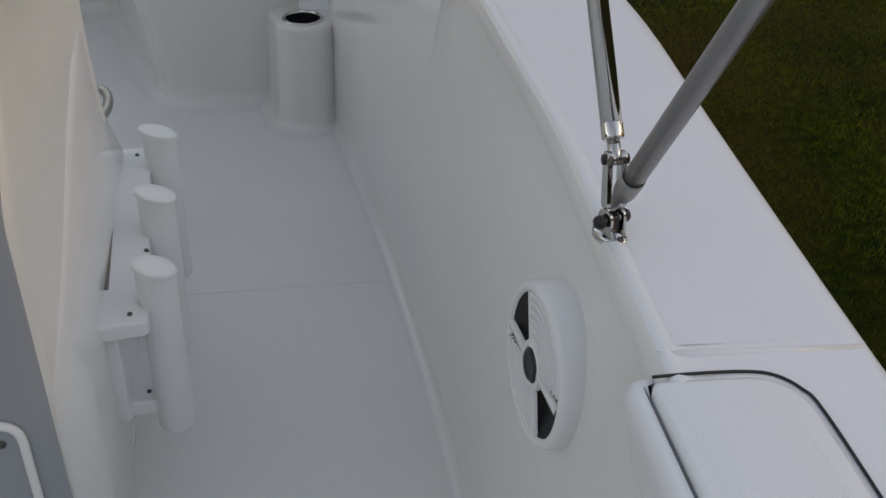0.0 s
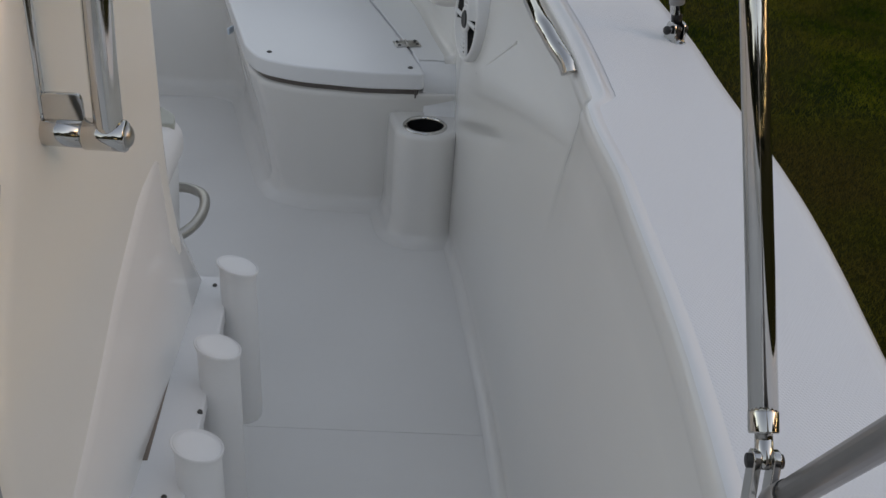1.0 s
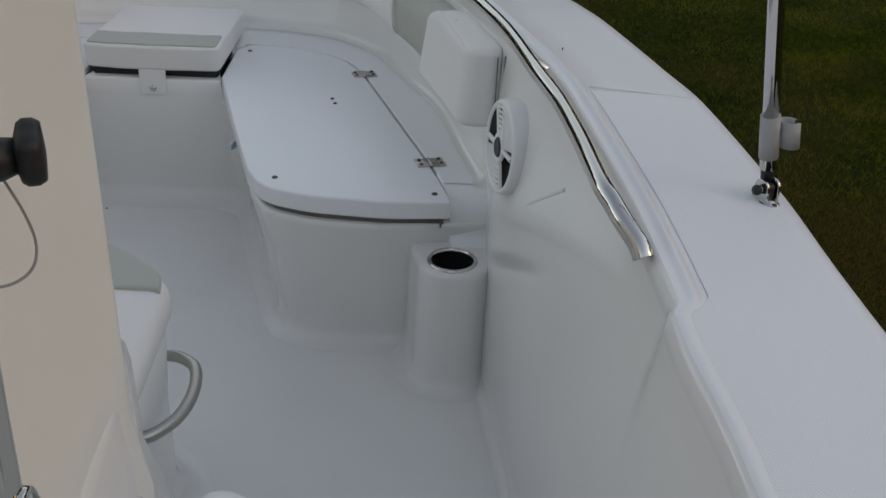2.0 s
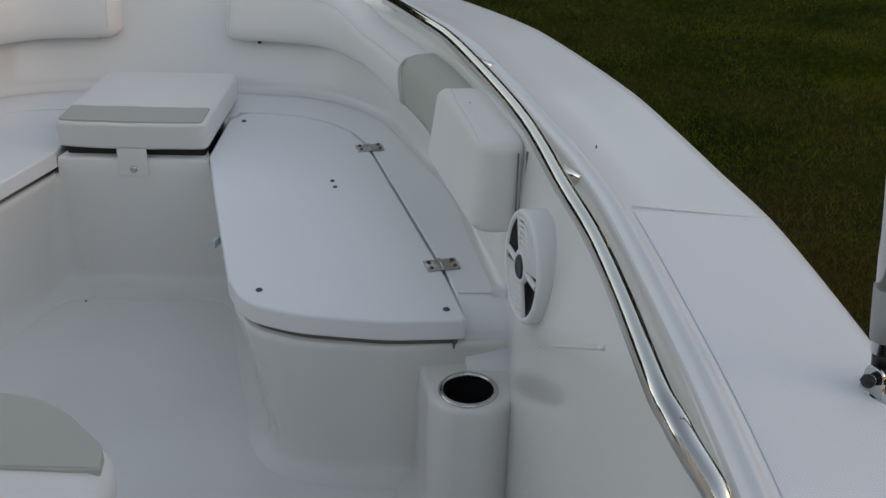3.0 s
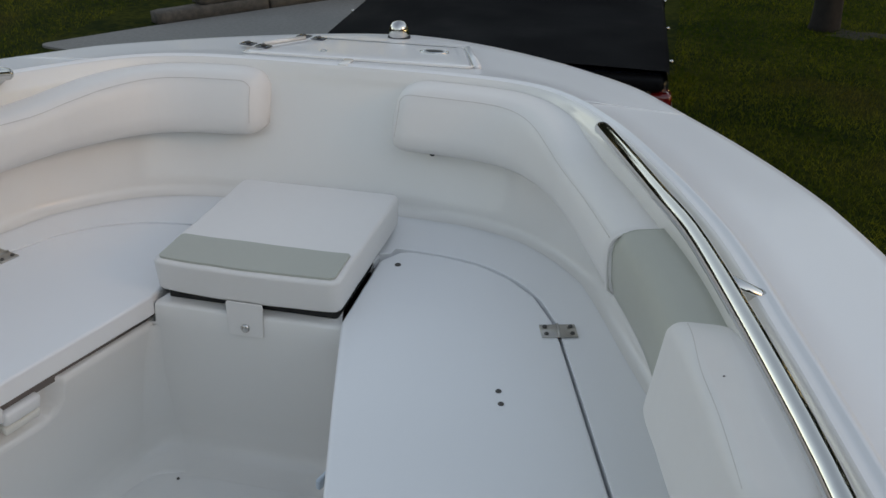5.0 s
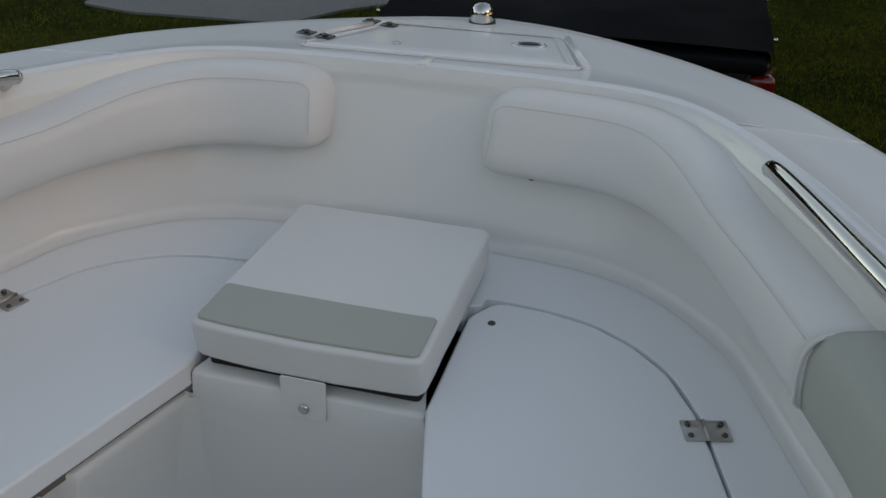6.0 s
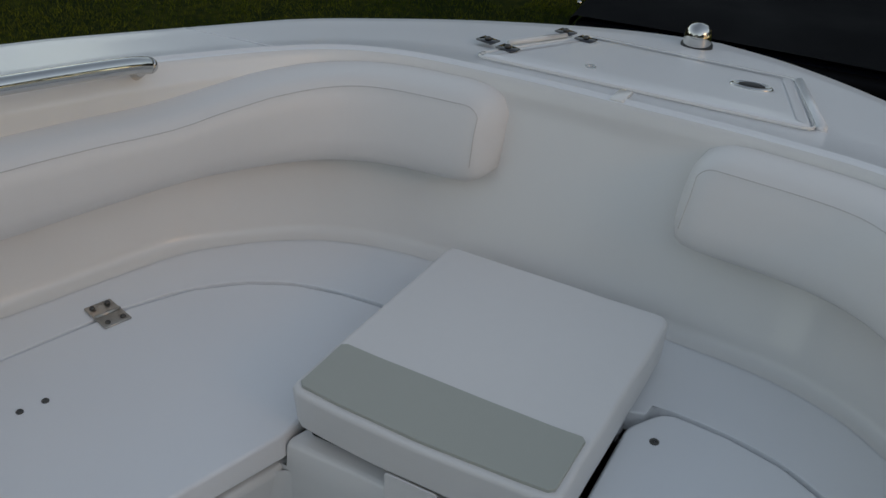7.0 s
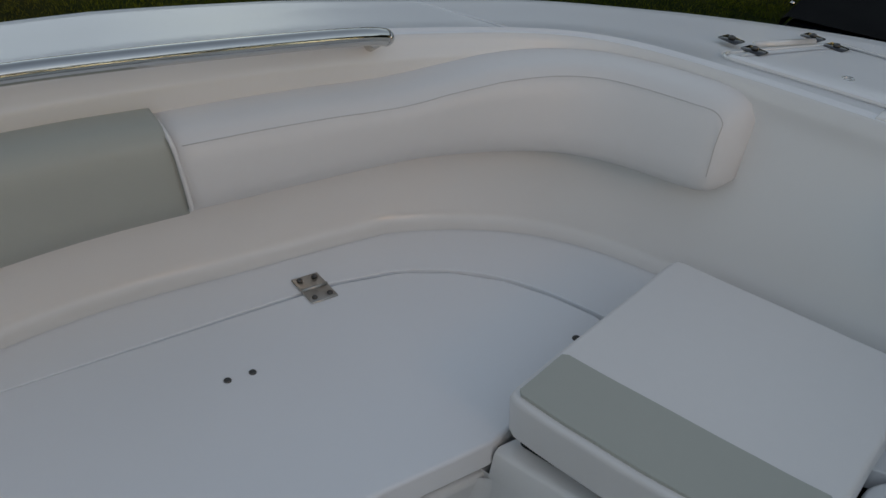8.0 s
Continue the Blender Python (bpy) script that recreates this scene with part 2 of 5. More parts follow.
def slab(outline, z0, z1, r, steps=4, crown=0.0):
    """A flat body with rounded upper and lower rims."""
    rows = []
    for k in range(steps + 1):
        a = math.pi / 2 * k / steps
        rows.append([Vector((p.x, p.y, z0 + r * (1 - math.cos(a)))) for p in inset(outline, r * (1 - math.sin(a)))])
    if z1 - z0 > 2.6 * r:
        for z in (z0 + 1.25 * r, z1 - 1.25 * r):
            rows.append([Vector((p.x, p.y, z)) for p in outline])
    for k in range(steps + 1):
        a = math.pi / 2 * k / steps
        rows.append([Vector((p.x, p.y, z1 - r * (1 - math.sin(a)))) for p in inset(outline, r * (1 - math.cos(a)))])
    mid = sum(outline, Vector()) / len(outline)
    rim = inset(outline, r * 1.25)
    for s in (1.0,) + ((0.7, 0.4, 0.12) if crown else ()):
        rows.insert(0, [Vector((mid.x + (p.x - mid.x) * s, mid.y + (p.y - mid.y) * s, z0)) for p in rim])
        rows.append([Vector((mid.x + (p.x - mid.x) * s, mid.y + (p.y - mid.y) * s, z1 + crown * (1 - s * s))) for p in rim])
    bm, grid = loft(rows, True)
    bm.faces.new(grid[0][::-1])
    bm.faces.new(grid[-1])
    return bm


def screw(parent, at, r=0.006, name="screw", axis=(0, 0, 1)):
    return part(name, lathe([(r, -0.002), (r, 0.0012), (r * 0.75, 0.0026), (r * 0.5, 0.003), (r * 0.42, 0.0004), (r * 0.2, 0.0)], at, axis, 12), SCREW, parent)


def cap_z(y):
    return float(np.interp(y, [-2.2, 0, 0.5, 1.0, 1.3, 1.6, 2.0, 2.5, 3.0, 3.65, 3.8, 4.15, 4.25], [0.66, 0.705, 0.722, 0.742, 0.759, 0.771, 0.777, 0.772, 0.755, 0.710, 0.694, 0.657, 0.646]))


def port(p):
    """The port twin of a point of the hull: the keel line runs a little askew of the y axis."""
    trim = min(max(0.085 * (3.27 - p[1]), 0), 0.05) * min(max((p[1] + 0.5) / 1.0, 0), 1) * min(max(p[0], 0) / 0.3, 1)
    return Vector((-(p[0] - trim), p[1], p[2]))


# ---- boat: plan lines of the starboard half ----
# outer edge x y, inner edge x y, wall foot x y, ledge width
STATIONS = [
    (1.125, -2.20, 0.965, -2.20, 0.925, -2.20, 0.0), (1.160, -1.00, 0.985, -1.00, 0.945, -1.00, 0.0),
    (1.185, 0.00, 0.993, 0.00, 0.962, 0.00, 0.0), (1.200, 0.42, 1.004, 0.42, 0.967, 0.42, 0.0),
    (1.219, 0.80, 1.021, 0.80, 0.970, 0.80, 0.0), (1.236, 1.10, 1.014, 1.10, 0.966, 1.10, 0.0),
    (1.232, 1.25, 1.004, 1.25, 0.959, 1.25, 0.0), (1.229, 1.31, 0.999, 1.31, 0.956, 1.30, 0.0),
    (1.226, 1.36, 1.007, 1.36, 0.953, 1.35, 0.0), (1.220, 1.45, 1.006, 1.45, 0.950, 1.44, 0.0),
    (1.213, 1.67, 0.993, 1.67, 0.933, 1.66, 0.0), (1.191, 1.96, 0.968, 1.96, 0.905, 1.94, 0.004),
    (1.161, 2.14, 0.942, 2.14, 0.880, 2.14, 0.006), (1.131, 2.32, 0.903, 2.32, 0.850, 2.32, 0.010),
    (1.090, 2.53, 0.853, 2.54, 0.806, 2.54, 0.014), (1.020, 2.80, 0.790, 2.81, 0.752, 2.81, 0.016),
    (0.945, 3.04, 0.703, 3.06, 0.668, 3.03, 0.016), (0.850, 3.27, 0.640, 3.225, 0.600, 3.20, 0.016),
    (0.745, 3.48, 0.585, 3.345, 0.555, 3.29, 0.014), (0.632, 3.69, 0.525, 3.455, 0.490, 3.375, 0.010),
    (0.535, 3.82, 0.455, 3.535, 0.415, 3.435, 0.008), (0.420, 3.95, 0.360, 3.580, 0.320, 3.468, 0.006),
    (0.270, 4.08, 0.220, 3.598, 0.205, 3.480, 0.006), (0.130, 4.165, 0.110, 3.602, 0.100, 3.482, 0.006), (0.0, 4.205, 0.0, 3.602, 0.0, 3.482, 0.006),
]
STEPS = 5
OUTER = spline([(s[0], s[1], 0) for s in STATIONS], STEPS)
INNER = spline([(s[2], s[3], 0) for s in STATIONS], STEPS)
FOOT = spline([(s[4], s[5], 0) for s in STATIONS], STEPS)
OUTWARD = [0.034 * min(max((p.y - 2.2) / 0.2, 0), 1) * (1 - 0.7 * min(max((p.y - 3.25) / 0.2, 0), 1)) for p in FOOT]
LEDGE = spline([(s[6], 0, 0) for s in STATIONS], STEPS)
# the side below the coaming passes the step in the inner edge without a break
def faired(column):
    """One of the plan lines amidships as x over y, drawn through evenly spread stations only."""
    line = spline([(q[column], q[column + 1], 0) for q in STATIONS[:16] if not 1.2 < q[column + 1] < 1.4], 24)
    return [p.y for p in line], [p.x for p in line]


FAIR_Y, FAIR_X = faired(2)
for line, column in ((OUTER, 0), (INNER, 2), (FOOT, 4)):
    ys, xs = faired(column)
    for k in range(12 * STEPS):
        s0, s1 = STATIONS[k // STEPS], STATIONS[k // STEPS + 1]
        y = s0[column + 1] + (s1[column + 1] - s0[column + 1]) * (k % STEPS) / STEPS
        step = min(max((y - 1.12) / 0.17, 0), 1) * min(max((1.352 - y) / 0.03, 0), 1) if column == 2 else 0
        line[k] = Vector((float(np.interp(y, ys, xs)) - 0.011 * step * step * (3 - 2 * step), y, 0))


def ease(t):
    t = min(max(t, 0), 1)
    return t * t * (3 - 2 * t)


def wall_points(i):
    """Cross-section of the cockpit liner at station i, from the coaming down to the seat deck or the floor."""
    o, a, f, w = OUTER[i], INNER[i], FOOT[i], max(LEDGE[i].x, 0)
    zc = cap_z(a.y)
    inw = (a - INNER[max(i - 1, 0)]) if i == len(INNER) - 1 else (INNER[i + 1] - INNER[max(i - 1, 0)])
    inw = Vector((-inw.y, inw.x, 0)).normalized()
    inw = inw.lerp(Vector((-1, -0.02, 0)), ease((1.75 - a.y) / 0.3)).normalized()
    if i == len(INNER) - 1:
        inw = Vector((0, -1, 0))
    fwd = ease((a.y - 2.29) / 0.06)
    foot_z = FLOOR + (SEAT - FLOOR) * fwd
    lip = 0.009
    p = [a + Vector((0, 0, zc)), a + inw * 0.004 + Vector((0, 0, zc - 0.002)), a + inw * 0.0075 + Vector((0, 0, zc - 0.009))]
    top = a + inw * (lip + w) + Vector((0, 0, zc - 0.030 - 0.30 * w))
    p.append(a + inw * (lip + 0.35 * w) + Vector((0, 0, zc - 0.017 - 0.10 * w)))
    p.append(a + inw * (lip + 0.80 * w) + Vector((0, 0, zc - 0.024 - 0.19 * w)))
    p.append(top)
    r = 0.022 + 0.004 * fwd
    f = f - inw * OUTWARD[i]
    low = Vector((f.x, f.y, foot_z + r))
    plumb = ease((2.5 - a.y) / 0.3)
    for k in range(1, 17):
        t = k / 16
        fair = Vector((float(np.interp(a.y, FAIR_Y, FAIR_X)), a.y, 0)) + inw * (lip + w) if a.y < 1.9 else top
        q = fair.lerp(low, plumb * (1 - (1 - t) ** 4.2) + (1 - plumb) * t ** 1.06) + (top - fair) * max(0, 1 - t / 0.25) ** 2
        q.z = top.z + (low.z - top.z) * t
        p.append(q)
    for k in range(1, 9):
        ang = math.pi / 2 * k / 8
        p.append(low + inw * r * (1 - math.cos(ang)) + Vector((0, 0, -(r - 0.0008) * math.sin(ang))))
    return p


def cap_points(i):
    o, a = OUTER[i], INNER[i]
    zc, zo = cap_z(a.y), cap_z(o.y) - 0.012
    A, O = a + Vector((0, 0, zc)), o + Vector((0, 0, zo))
    out = (O - A).normalized()
    bead = min(max((a.y - 1.325) / 0.04, 0), 1)
    lips = zip(((0.003, 0.0016), (0.007, 0.0022), (0.011, 0.0016), (0.015, 0.0006), (0.020, -0.0003), (0.026, -0.001)), ((0.006, 0.0), (0.013, 0.0005), (0.016, 0.0036), (0.021, 0.0042), (0.025, 0.0012), (0.030, -0.0005)))
    lip = [A + out * (d0 + (d1 - d0) * bead) + Vector((0, 0, h0 + (h1 - h0) * bead)) for (d0, h0), (d1, h1) in lips]
    return [A] + lip + [A.lerp(O, 0.35), A.lerp(O, 0.65), A.lerp(O, 0.9), O + out * -0.008 + Vector((0, 0, 0.001)),
            O + Vector((0, 0, -0.006)), O + out * 0.004 + Vector((0, 0, -0.02)), O + out * -0.004 + Vector((0, 0, -0.045))]


def hull_points(i):
    o = OUTER[i]
    zo = cap_z(o.y) - 0.06
    pts, n = [], 8
    chine = Vector((o.x * (0.86 - 0.35 * max(o.y - 2, 0) / 2.2), min(o.y, 3.6 + 0.1 * o.y), -0.42))
    keel = Vector((0, min(o.y, 3.55), GROUND + 0.004 + 0.25 * max(o.y - 2.6, 0)))
    top = Vector((o.x - 0.004, o.y - 0.004, zo + 0.012))
    for k in range(n + 1):
        t = k / n
        q = top.lerp(chine, t)
        q.x -= 0.05 * math.sin(math.pi * t) * (o.x / 1.2)
        pts.append(q)
    pts += [chine.lerp(keel, t / 4) for t in range(1, 5)]
    return pts


boat = thing("boat", "white fibreglass centre console boat standing on a lawn", "boat")


def both(points, name, mat, label=""):
    rows = [points(i) for i in range(len(OUTER))]
    full = rows + [[port(p) for p in r] for r in rows[::-1][1:]]
    return part(name, loft(full)[0], mat, boat, label)


both(wall_points, "cockpit_liner", GEL, "glossy white moulded cockpit side")
both(cap_points, "gunwale", GEL_CAP, "smooth white gunwale cap")
both(hull_points, "hull", GEL)
bm = bmesh.new()
pts = hull_points(0)
bm.faces.new([bm.verts.new(p) for p in pts + [Vector((-p.x, p.y, p.z)) for p in pts[::-1][1:]]])
part("transom", bm, GEL, boat, smooth=False)
part("transom_cap", box((2.17, 0.12, 0.30), (0, -2.135, 0.500), 0.015, 3), GEL_CAP, boat)

# floor in two moulded sections with a fine joint between them
bm = box((1.93, 3.67, 0.05), (0, -0.365, FLOOR - 0.025), 0.0006, 1)
part("deck_floor", bm, FLOOR_TREAD, boat, "pale non-skid cockpit floor", smooth=False)
fore = rounded([(-0.93, 1.4706), (0.93, 1.4706), (0.90, 2.2), (0.68, 2.75), (0.42, 3.10), (-0.42, 3.10), (-0.68, 2.75), (-0.90, 2.2)], 0)
bm = slab(fore, FLOOR - 0.05, FLOOR, 0.0006, 1)
part("deck_floor", bm, FLOOR_TREAD, boat, "pale non-skid bow floor", smooth=False)

# ---- non-skid panels of the gunwale ----
def tread_panel(y0, y1, side, lip=0.030, rim=0.022):
    rows = []
    ys = [y0, y0 + 0.006] + [y0 + (y1 - y0) * k / 90 for k in range(1, 90)] + [y1 - 0.006, y1]
    for y in ys:
        xo = float(np.interp(y, [p.y for p in OUTER], [p.x for p in OUTER]))
        xi = float(np.interp(y, [p.y for p in INNER], [p.x for p in INNER]))
        inside = lip + 0.022 * ease((y - 1.315) / 0.05)
        a, o = Vector((xi + inside, y, cap_z(y) - 0.011 * inside / (xo - xi))), Vector((xo - rim, y, cap_z(y) - 0.011))
        row = []
        for f in (0.0, 0.02, 0.05, 0.2, 0.35, 0.5, 0.65, 0.8, 0.95, 0.98, 1.0):
            q = a.lerp(o, f)
            edge = min(f / 0.04, (1 - f) / 0.04, ys.index(y) / 0.8, (len(ys) - 1 - ys.index(y)) / 0.8, 1)
            q.z += 0.0001 + 0.0010 * edge
            row.append(q)
        if side < 0:
            row = [port(p) for p in row]
        rows.append(row)
    return part("tread_panel", loft(rows)[0], TREAD, boat, "white diamond-pattern non-skid deck panel")


for side in (1, -1):
    tread_panel(0.435, 1.980, side, 0.013, 0.016)

# ---- seat deck, lids and seat boxes ----
HINGE_LINE = [(0.797, 2.276), (0.758, 2.43), (0.572, 3.035), (0.547, 3.105), (0.502, 3.187), (0.442, 3.246), (0.375, 3.284), (0.300, 3.302), (0.215, 3.308)]
LID = [(0.185, 3.00), (0.180, 3.25), (0.215, 3.308), (0.300, 3.302), (0.375, 3.284), (0.442, 3.246), (0.502, 3.187), (0.547, 3.105), (0.572, 3.035), (0.758, 2.43), (0.797, 2.274), (0.66, 2.262), (0.50, 2.279), (0.40, 2.318), (0.357, 2.40), (0.25, 2.768)]
LID_R = [0.01, 0.05, 0.04, 0.04, 0.05, 0.05, 0.06, 0.06, 0.2, 0.3, 0.012, 0.4, 0.3, 0.12, 0.10, 0.4]


def lid_twin(x, y):
    """The port seat lid's hinge edge lies a little nearer the keel line."""
    return -(x - 0.028 * min(max((3.25 - y) / 0.6, 0), 1) * min(max((x - 0.3) / 0.25, 0), 1)), y


for side in (1, -1):
    pts = LID if side > 0 else [lid_twin(x, y) for x, y in LID]
    outline = rounded(pts, LID_R)
    lid = part("seat_lid", slab(outline, SEAT - 0.040, SEAT + 0.001, 0.005), GEL_CAP, boat, "white moulded seat hatch lid")
    # strip set back below the lid, its dark colour standing for the gap's shade
    under = inset(outline, 0.019)
    bm, g = loft([[Vector((p.x, p.y, z)) for p in under] for z in (SEAT - 0.066, SEAT - 0.038)], True)
    part("gap_shade", bm, LID_GAP, lid, "brown grey strip standing for shade in the lid gap")
    small = ((0.496, 2.862), (0.506, 2.829)) if side > 0 else ((0.480, 2.887), (0.490, 2.855))
    for x, y in ((0.422, 2.361), (0.761, 2.308), (0.221, 3.241)) + small:
        screw(lid, (side * x, y, SEAT + 0.001), 0.005 if (x, y) in small else 0.0065)
    for x, y in ((0.564, 3.069), (0.750, 2.471)):
        x = x if side > 0 else -lid_twin(x, y)[0]
        turn = Matrix.Rotation(side * radians(16), 3, "Z")
        part("hinge", box((0.064, 0.042, 0.003), (side * x, y, SEAT + 0.0026), 0.001, 1, turn), STEEL_DULL, lid, "stainless steel butt hinge")
        pin = turn @ Vector((0, 0.02, 0))
        part("hinge_pin", tube([Vector((side * x, y, SEAT + 0.004)) - pin, Vector((side * x, y, SEAT + 0.004)) + pin], 0.0032, 8), STEEL_DULL, lid)
        for sx in (-0.023, 0.023):
            for sy in (-0.012, 0.012):
                screw(lid, Vector((side * x, y, SEAT + 0.0045)) + turn @ Vector((sx, sy, 0)), 0.0042)
    # deck between the lid and the side
    H = even(spline([(x, y, SEAT) for x, y in [(0.7735, 2.37)] + HINGE_LINE[1:] + [(0.190, 3.300), (0.176, 3.275), (0.0, 3.270)]], 6), 60)
    W = even(spline([(0.915, 2.37, SEAT), (0.90, 2.44, SEAT), (0.87, 2.66, SEAT), (0.79, 2.96, SEAT), (0.63, 3.35, SEAT), (0.47, 3.50, SEAT), (0.3, 3.55, SEAT), (0.0, 3.56, SEAT)], 8), 60)
    H = [p + (q - p).normalized() * 0.0058 for p, q in zip(H, W)]
    rows = [[p + Vector((0, 0, -0.03)) for p in H], [p + Vector((0, 0, -0.0012)) for p in H]]
    rows += [[p + (q - p).normalized() * d for p, q in zip(H, W)] for d in (0.0003, 0.0012, 0.003)] + [[p.lerp(q, 0.5) for p, q in zip(H, W)], W]
    if side < 0:
        rows = [[Vector((*lid_twin(p.x, p.y), p.z)) for p in r] for r in rows]
    part("seat_deck", loft(rows)[0], GEL_CAP, boat)
    # rounded after end of the seat deck, falling to the cup holder's shelf
    rows = []
    for y, z in ((2.42, SEAT + 0.0005), (2.385, SEAT + 0.0001), (2.349, SEAT - 0.005), (2.330, SEAT - 0.013), (2.316, SEAT - 0.025), (2.306, SEAT - 0.044), (2.301, SEAT - 0.070), (2.297, SEAT - 0.086), (2.291, SEAT - 0.096), (2.284, SEAT - 0.1015), (2.277, SEAT - 0.105)):
        left = 0.8015 - 0.25 * (y - 2.276)
        rows.append([Vector((left, y, z - 0.03))] + [Vector((left + (0.95 - left) * k, y, z)) for k in (0, 0.02, 0.25, 0.5, 0.75, 1)])
    part("deck_end", loft([[port(p) if side < 0 else p for p in r] for r in rows])[0], GEL_CAP, boat)
    # seat box below the lid
    face = rounded([(0.190, 3.20), (0.196, 3.00), (0.260, 2.765), (0.363, 2.41), (0.408, 2.325), (0.505, 2.284), (0.66, 2.276), (0.90, 2.306), (0.80, 2.62), (0.64, 3.0), (0.50, 3.20)], [0.0, 0.02, 0.3, 0.10, 0.10, 0.2, 0.2, 0, 0, 0, 0])
    if side < 0:
        face = [Vector((-p.x, p.y, 0)) for p in face]
    face = even(face + face[:1], 420)[:-1]
    rows = []
    DEPTHS = [(SEAT - 0.057, 0.030), (SEAT - 0.057, 0.005), (SEAT - 0.058, 0.001), (SEAT - 0.061, -0.002), (SEAT - 0.07, -0.002), (0.25, 0.024), (FLOOR + 0.06, 0.048), (FLOOR + 0.03, 0.050), (FLOOR + 0.012, 0.042), (FLOOR + 0.0035, 0.026), (FLOOR + 0.0004, 0.004)]
    zs = [d[0] for d in DEPTHS[:5]] + [0.351 - 0.0065 * k for k in range(13)] + [d[0] for d in DEPTHS[5:]]
    for n, z in enumerate(zs):
        d = DEPTHS[n][1] if n < 5 else float(np.interp(z, [q[0] for q in DEPTHS[::-1]], [q[1] for q in DEPTHS[::-1]]))
        row = [Vector((p.x, p.y, z)) for p in inset(face, d)]
        if side < 0:
            for p in row:
                if -0.34 < p.x < -0.20 and n > 0:
                    far = max(abs(p.y - 2.724) - 0.036, 0), max(0.325 - z, 0)
                    gone = min(max((0.036 - math.hypot(*far)) / 0.009, 0), 1)
                    p.x -= 0.034 * gone * gone * (3 - 2 * gone)
        rows.append(row)
    bm, g = loft(rows, True)
    bm.faces.new(g[0])
    part("seat_box", bm, GEL, boat, "white moulded seat base")
    # cup holder pillar at the after end of the seat
    face = rounded([(0.690, 2.42), (0.706, 2.345), (0.716, 2.285), (0.736, 2.190), (0.768, 2.157), (0.838, 2.155), (0.872, 2.185), (0.905, 2.235), (0.93, 2.30), (0.92, 2.42)], [0.05, 0.2, 0.2, 0.09, 0.06, 0.06, 0.09, 0.2, 0.05, 0.05])
    if side < 0:
        face = [port((p.x, p.y, 0)) for p in face]
    cx = 0.802 if side > 0 else -0.746
    face = even(face + face[:1], 200)[:-1]
    rows = []
    for z, d in ((0.320, 0.0145), (0.3190, 0.009), (0.3155, 0.0035), (0.309, 0.0005), (0.300, 0.0), (0.17, -0.001), (FLOOR + 0.05, -0.002), (FLOOR + 0.024, -0.005), (FLOOR + 0.010, -0.012), (FLOOR + 0.0035, -0.024), (FLOOR + 0.0004, -0.042)):
        rows.append([Vector((p.x, p.y, z)) for p in inset(face, d)])
    hole = Vector((cx, 2.218, 0.320))
    rows.insert(0, [hole + 0.047 * (p - hole).normalized() for p in rows[0]])
    bm, g = loft(rows, True)
    part("pillar", bm, GEL, boat)
    cup = thing("cup_holder", "recessed black cup holder with a stainless steel rim", "cup holder", "cup holders")
    part("rim", lathe([(0.043, -0.004), (0.0435, 0.002), (0.046, 0.0035), (0.050, 0.0028), (0.0525, 0.0002), (0.0525, -0.001)], (cx, 2.218, 0.321), cap=False), STEEL, cup)
    part("cup", lathe([(0.0445, 0.0), (0.043, -0.085), (0.036, -0.092), (0.001, -0.092)], (cx, 2.218, 0.321), cap=False), RUBBER, cup, "black plastic cup liner")

# box under the bow cushion
rows = []
for z, y, x in ((SEAT - 0.013, 3.30, 0.10), (SEAT - 0.013, 3.012, 0.182), (SEAT - 0.0145, 3.005, 0.182), (SEAT - 0.019, 3.002, 0.182), (SEAT - 0.056, 3.004, 0.186), (SEAT - 0.060, 3.004, 0.30), (0.30, 3.012, 0.30), (0.14, 3.034, 0.32), (FLOOR + 0.04, 3.046, 0.33), (FLOOR + 0.018, 3.040, 0.33), (FLOOR + 0.006, 3.022, 0.33), (FLOOR + 0.0016, 2.998, 0.33), (FLOOR + 0.0004, 2.972, 0.33)):
    rows.append([Vector((x * k / 4, y, z)) for k in range(-4, 5)])
part("bow_box", loft(rows)[0], GEL, boat, "white moulded box below the bow cushion")

BOX_Y = ((0.0404, 2.972), (0.046, 3.022), (0.058, 3.040), (0.08, 3.046), (0.14, 3.034), (0.30, 3.012), (0.365, 3.004))
for side in (1, -1):
    rows = []
    for z in (0.0392, 0.0402, 0.0415, 0.046, 0.052, 0.06, 0.08, 0.11, 0.15, 0.20, 0.25, 0.28, 0.30, 0.32, 0.34, 0.352, 0.362):
        yb = float(np.interp(z, [q[0] for q in BOX_Y], [q[1] for q in BOX_Y]))
        d = float(np.interp(z, [FLOOR + 0.0004, FLOOR + 0.0035, FLOOR + 0.012, FLOOR + 0.03, FLOOR + 0.06, 0.25, SEAT - 0.07], [0.004, 0.026, 0.042, 0.050, 0.048, 0.024, -0.002]))
        c = Vector((0.196 + (3.0 - yb) * 0.272 + d * 1.036, yb, z))
        size = 0.062 - 0.044 * min(max((z - 0.06) / 0.302, 0), 1)
        p0, p2 = c + Vector((-size, 0.0009, 0)), c + size * Vector((0.263, -0.965, 0)) + Vector((0.0009, 0, 0))
        row = [p0 * (1 - t) ** 2 + c * 2 * t * (1 - t) + p2 * t * t for t in [k / 8 for k in range(9)]]
        rows.append([Vector((side * p.x, p.y, p.z)) for p in row])
    part("corner_fillet", loft(rows)[0], GEL, boat)
part("deck_web", box((0.34, 0.09, 0.027), (0, 3.292, SEAT - 0.0165), 0.001, 1), GEL_CAP, boat)

# ---- bow cushion ----
cushion = thing("seat_cushion", "square white vinyl bow cushion with a grey band", "cushion")


